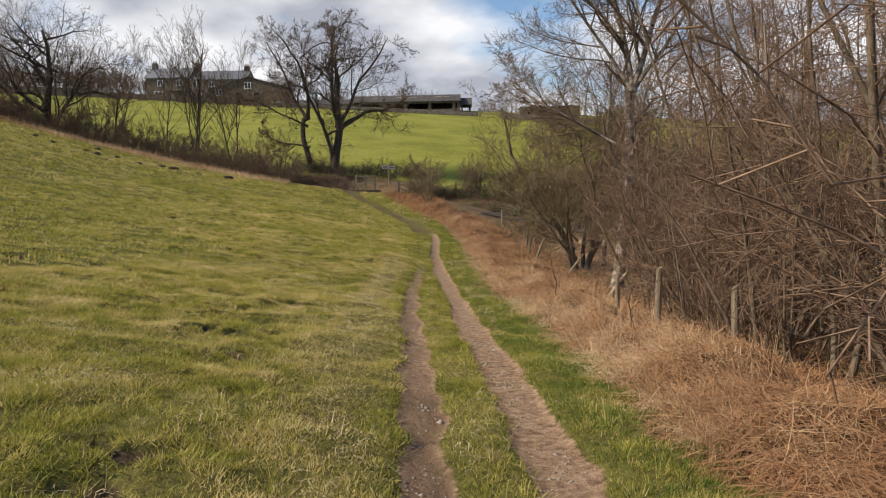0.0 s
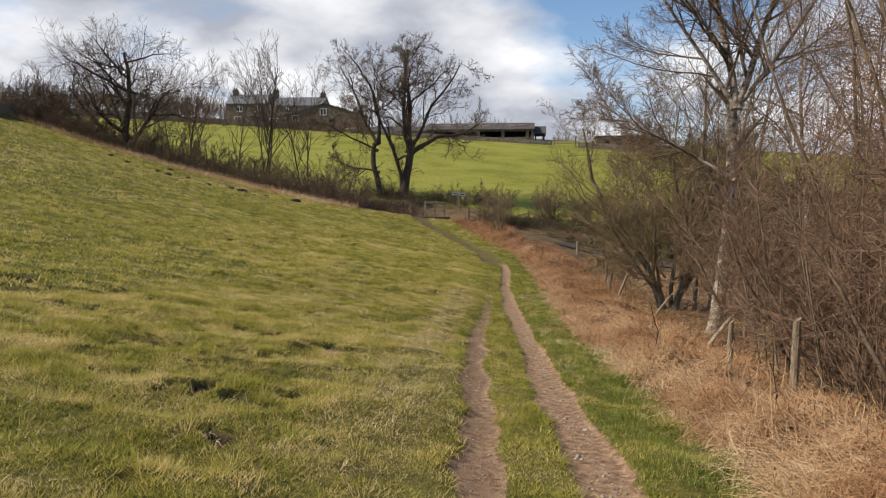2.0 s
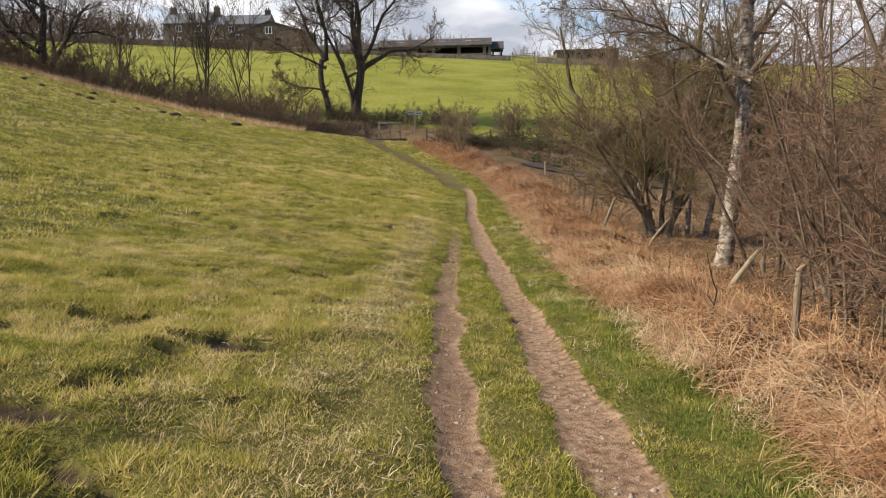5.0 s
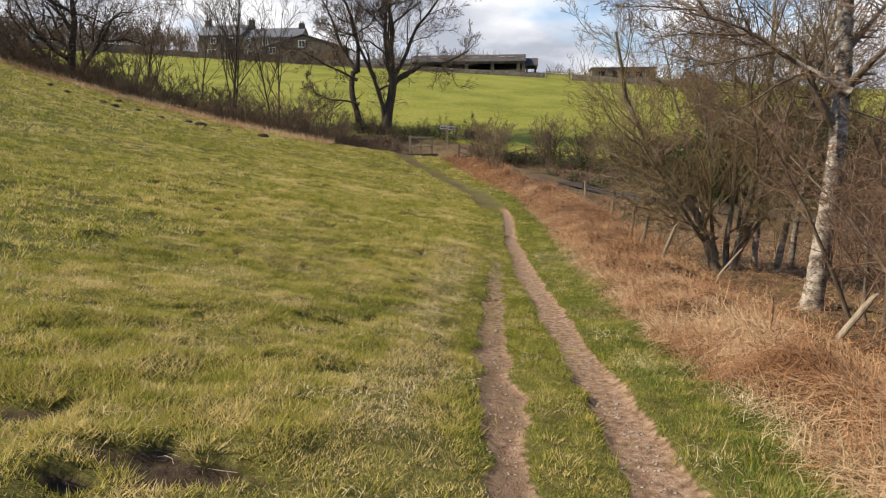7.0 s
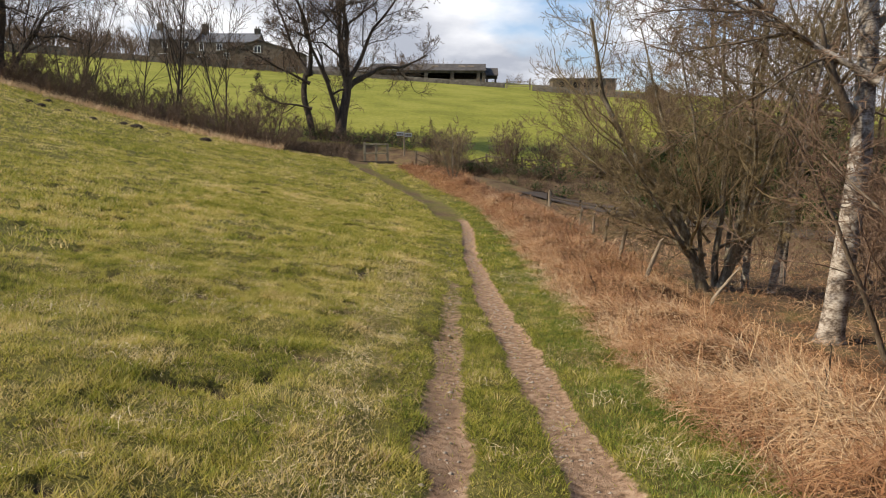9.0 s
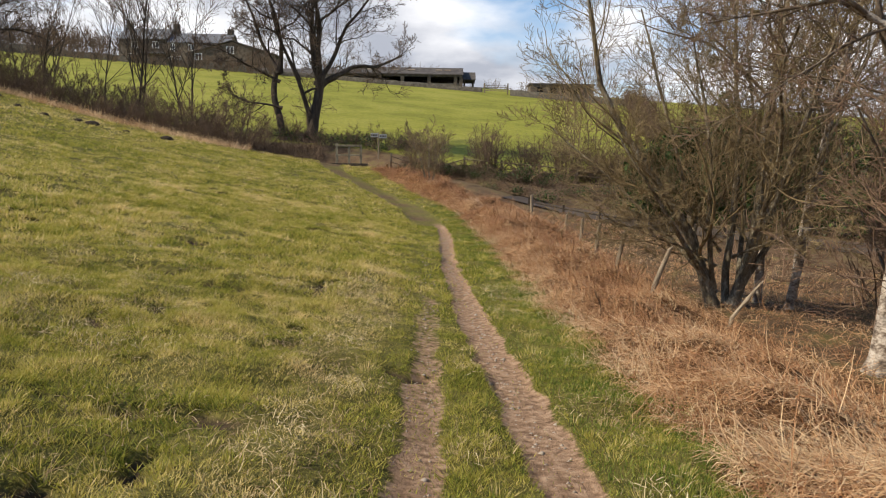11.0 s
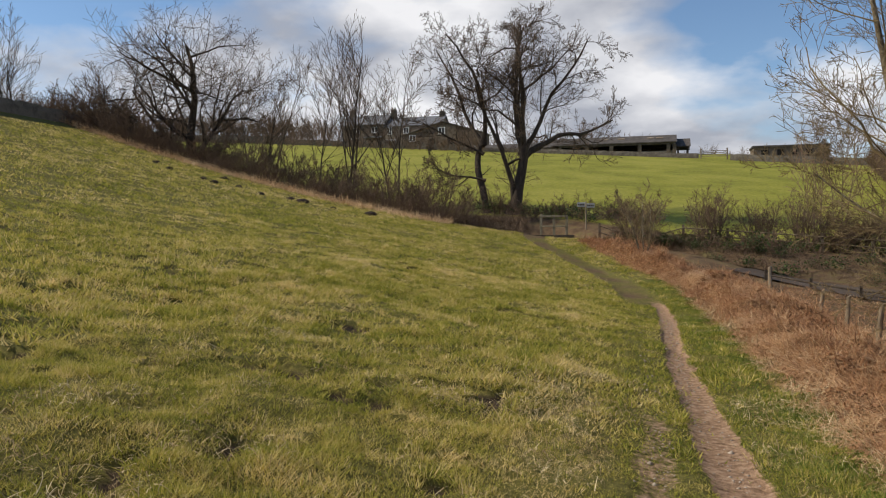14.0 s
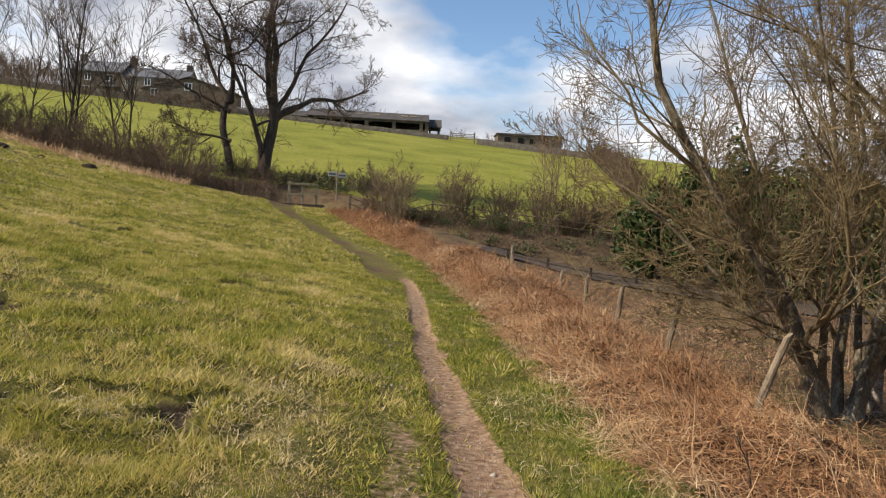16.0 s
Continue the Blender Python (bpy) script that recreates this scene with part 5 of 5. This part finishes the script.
# rust flakes of broken fronds in the litter
n = 42000
y = 1.5 + 44 * r.rand(n) ** 1.2
x = bracken_edge(y) + r.beta(1.3, 2.0, n) * 3.4
stalks("frond_litter", x, y, r.uniform(0.06, 0.16, n), r.uniform(0.005, 0.012, n) * (1 + y / 40), 0.15, np.clip(0.4 * patchy(x, y, 0.5, 46), 0, 0.5), M_STRAW, "broken rust-coloured bracken fronds among the stalks", r)

# pebbles in the ruts
n = 1500
y = r.uniform(2, 34, n)
rut = np.where(r.rand(n) < 0.65, right_rut(y), left_rut(y))
x = rut + r.normal(0, 0.09, n)
z = surface(x, y)
size = r.uniform(0.006, 0.02, n) * (1 + (r.rand(n) > 0.96))
shape = np.array([(1, 0, 0), (-1, 0, 0), (0, 1, 0), (0, -1, 0), (0, 0, 0.7), (0, 0, -0.7)])
verts = np.stack([x, y, z], 1)[:, None] + shape[None] * size[:, None, None] * r.uniform(0.6, 1.3, (n, 6, 1))
tri = np.array([(0, 2, 4), (2, 1, 4), (1, 3, 4), (3, 0, 4), (2, 0, 5), (1, 2, 5), (3, 1, 5), (0, 3, 5)])
me = mesh_of("pebbles", verts.reshape(-1, 3), (np.arange(n)[:, None, None] * 6 + tri).reshape(-1, 3))
tagged(put("pebbles", me, M_PEBBLE), "small loose pebbles in the bare ruts", "pebbles", kind="stuff")


# upright dead stems in the bracken
for k, (x, y, h) in enumerate(((1.75, 12.6, 0.75), (2.3, 9.2, 0.6), (1.2, 22.4, 0.5), (2.4, 17.0, 0.7))):
    g = random.Random(200 + k)
    ob = thing("dead_stem", on(x, y), "thin dark dead stem standing in the bracken", "plant", "dead stems")
    pts = [Vector((0, 0, -0.1))]
    for j in range(6):
        pts.append(pts[-1] + Vector((g.uniform(-0.05, 0.03), g.uniform(-0.03, 0.03), h / 6)))
    tubes("stem", [(pts, [0.011 - 0.0013 * j for j in range(7)])], M_DARK, ob, 6)
    for j in (2, 3, 4, 5):
        q = pts[j] + Vector((g.uniform(-0.12, 0.12), g.uniform(-0.1, 0.1), 0.1))
        tubes("side_shoot", [([pts[j], pts[j].lerp(q, 0.5) + Vector((0, 0, 0.01)), q], [0.005, 0.004, 0.002])], M_DARK, ob, 5)
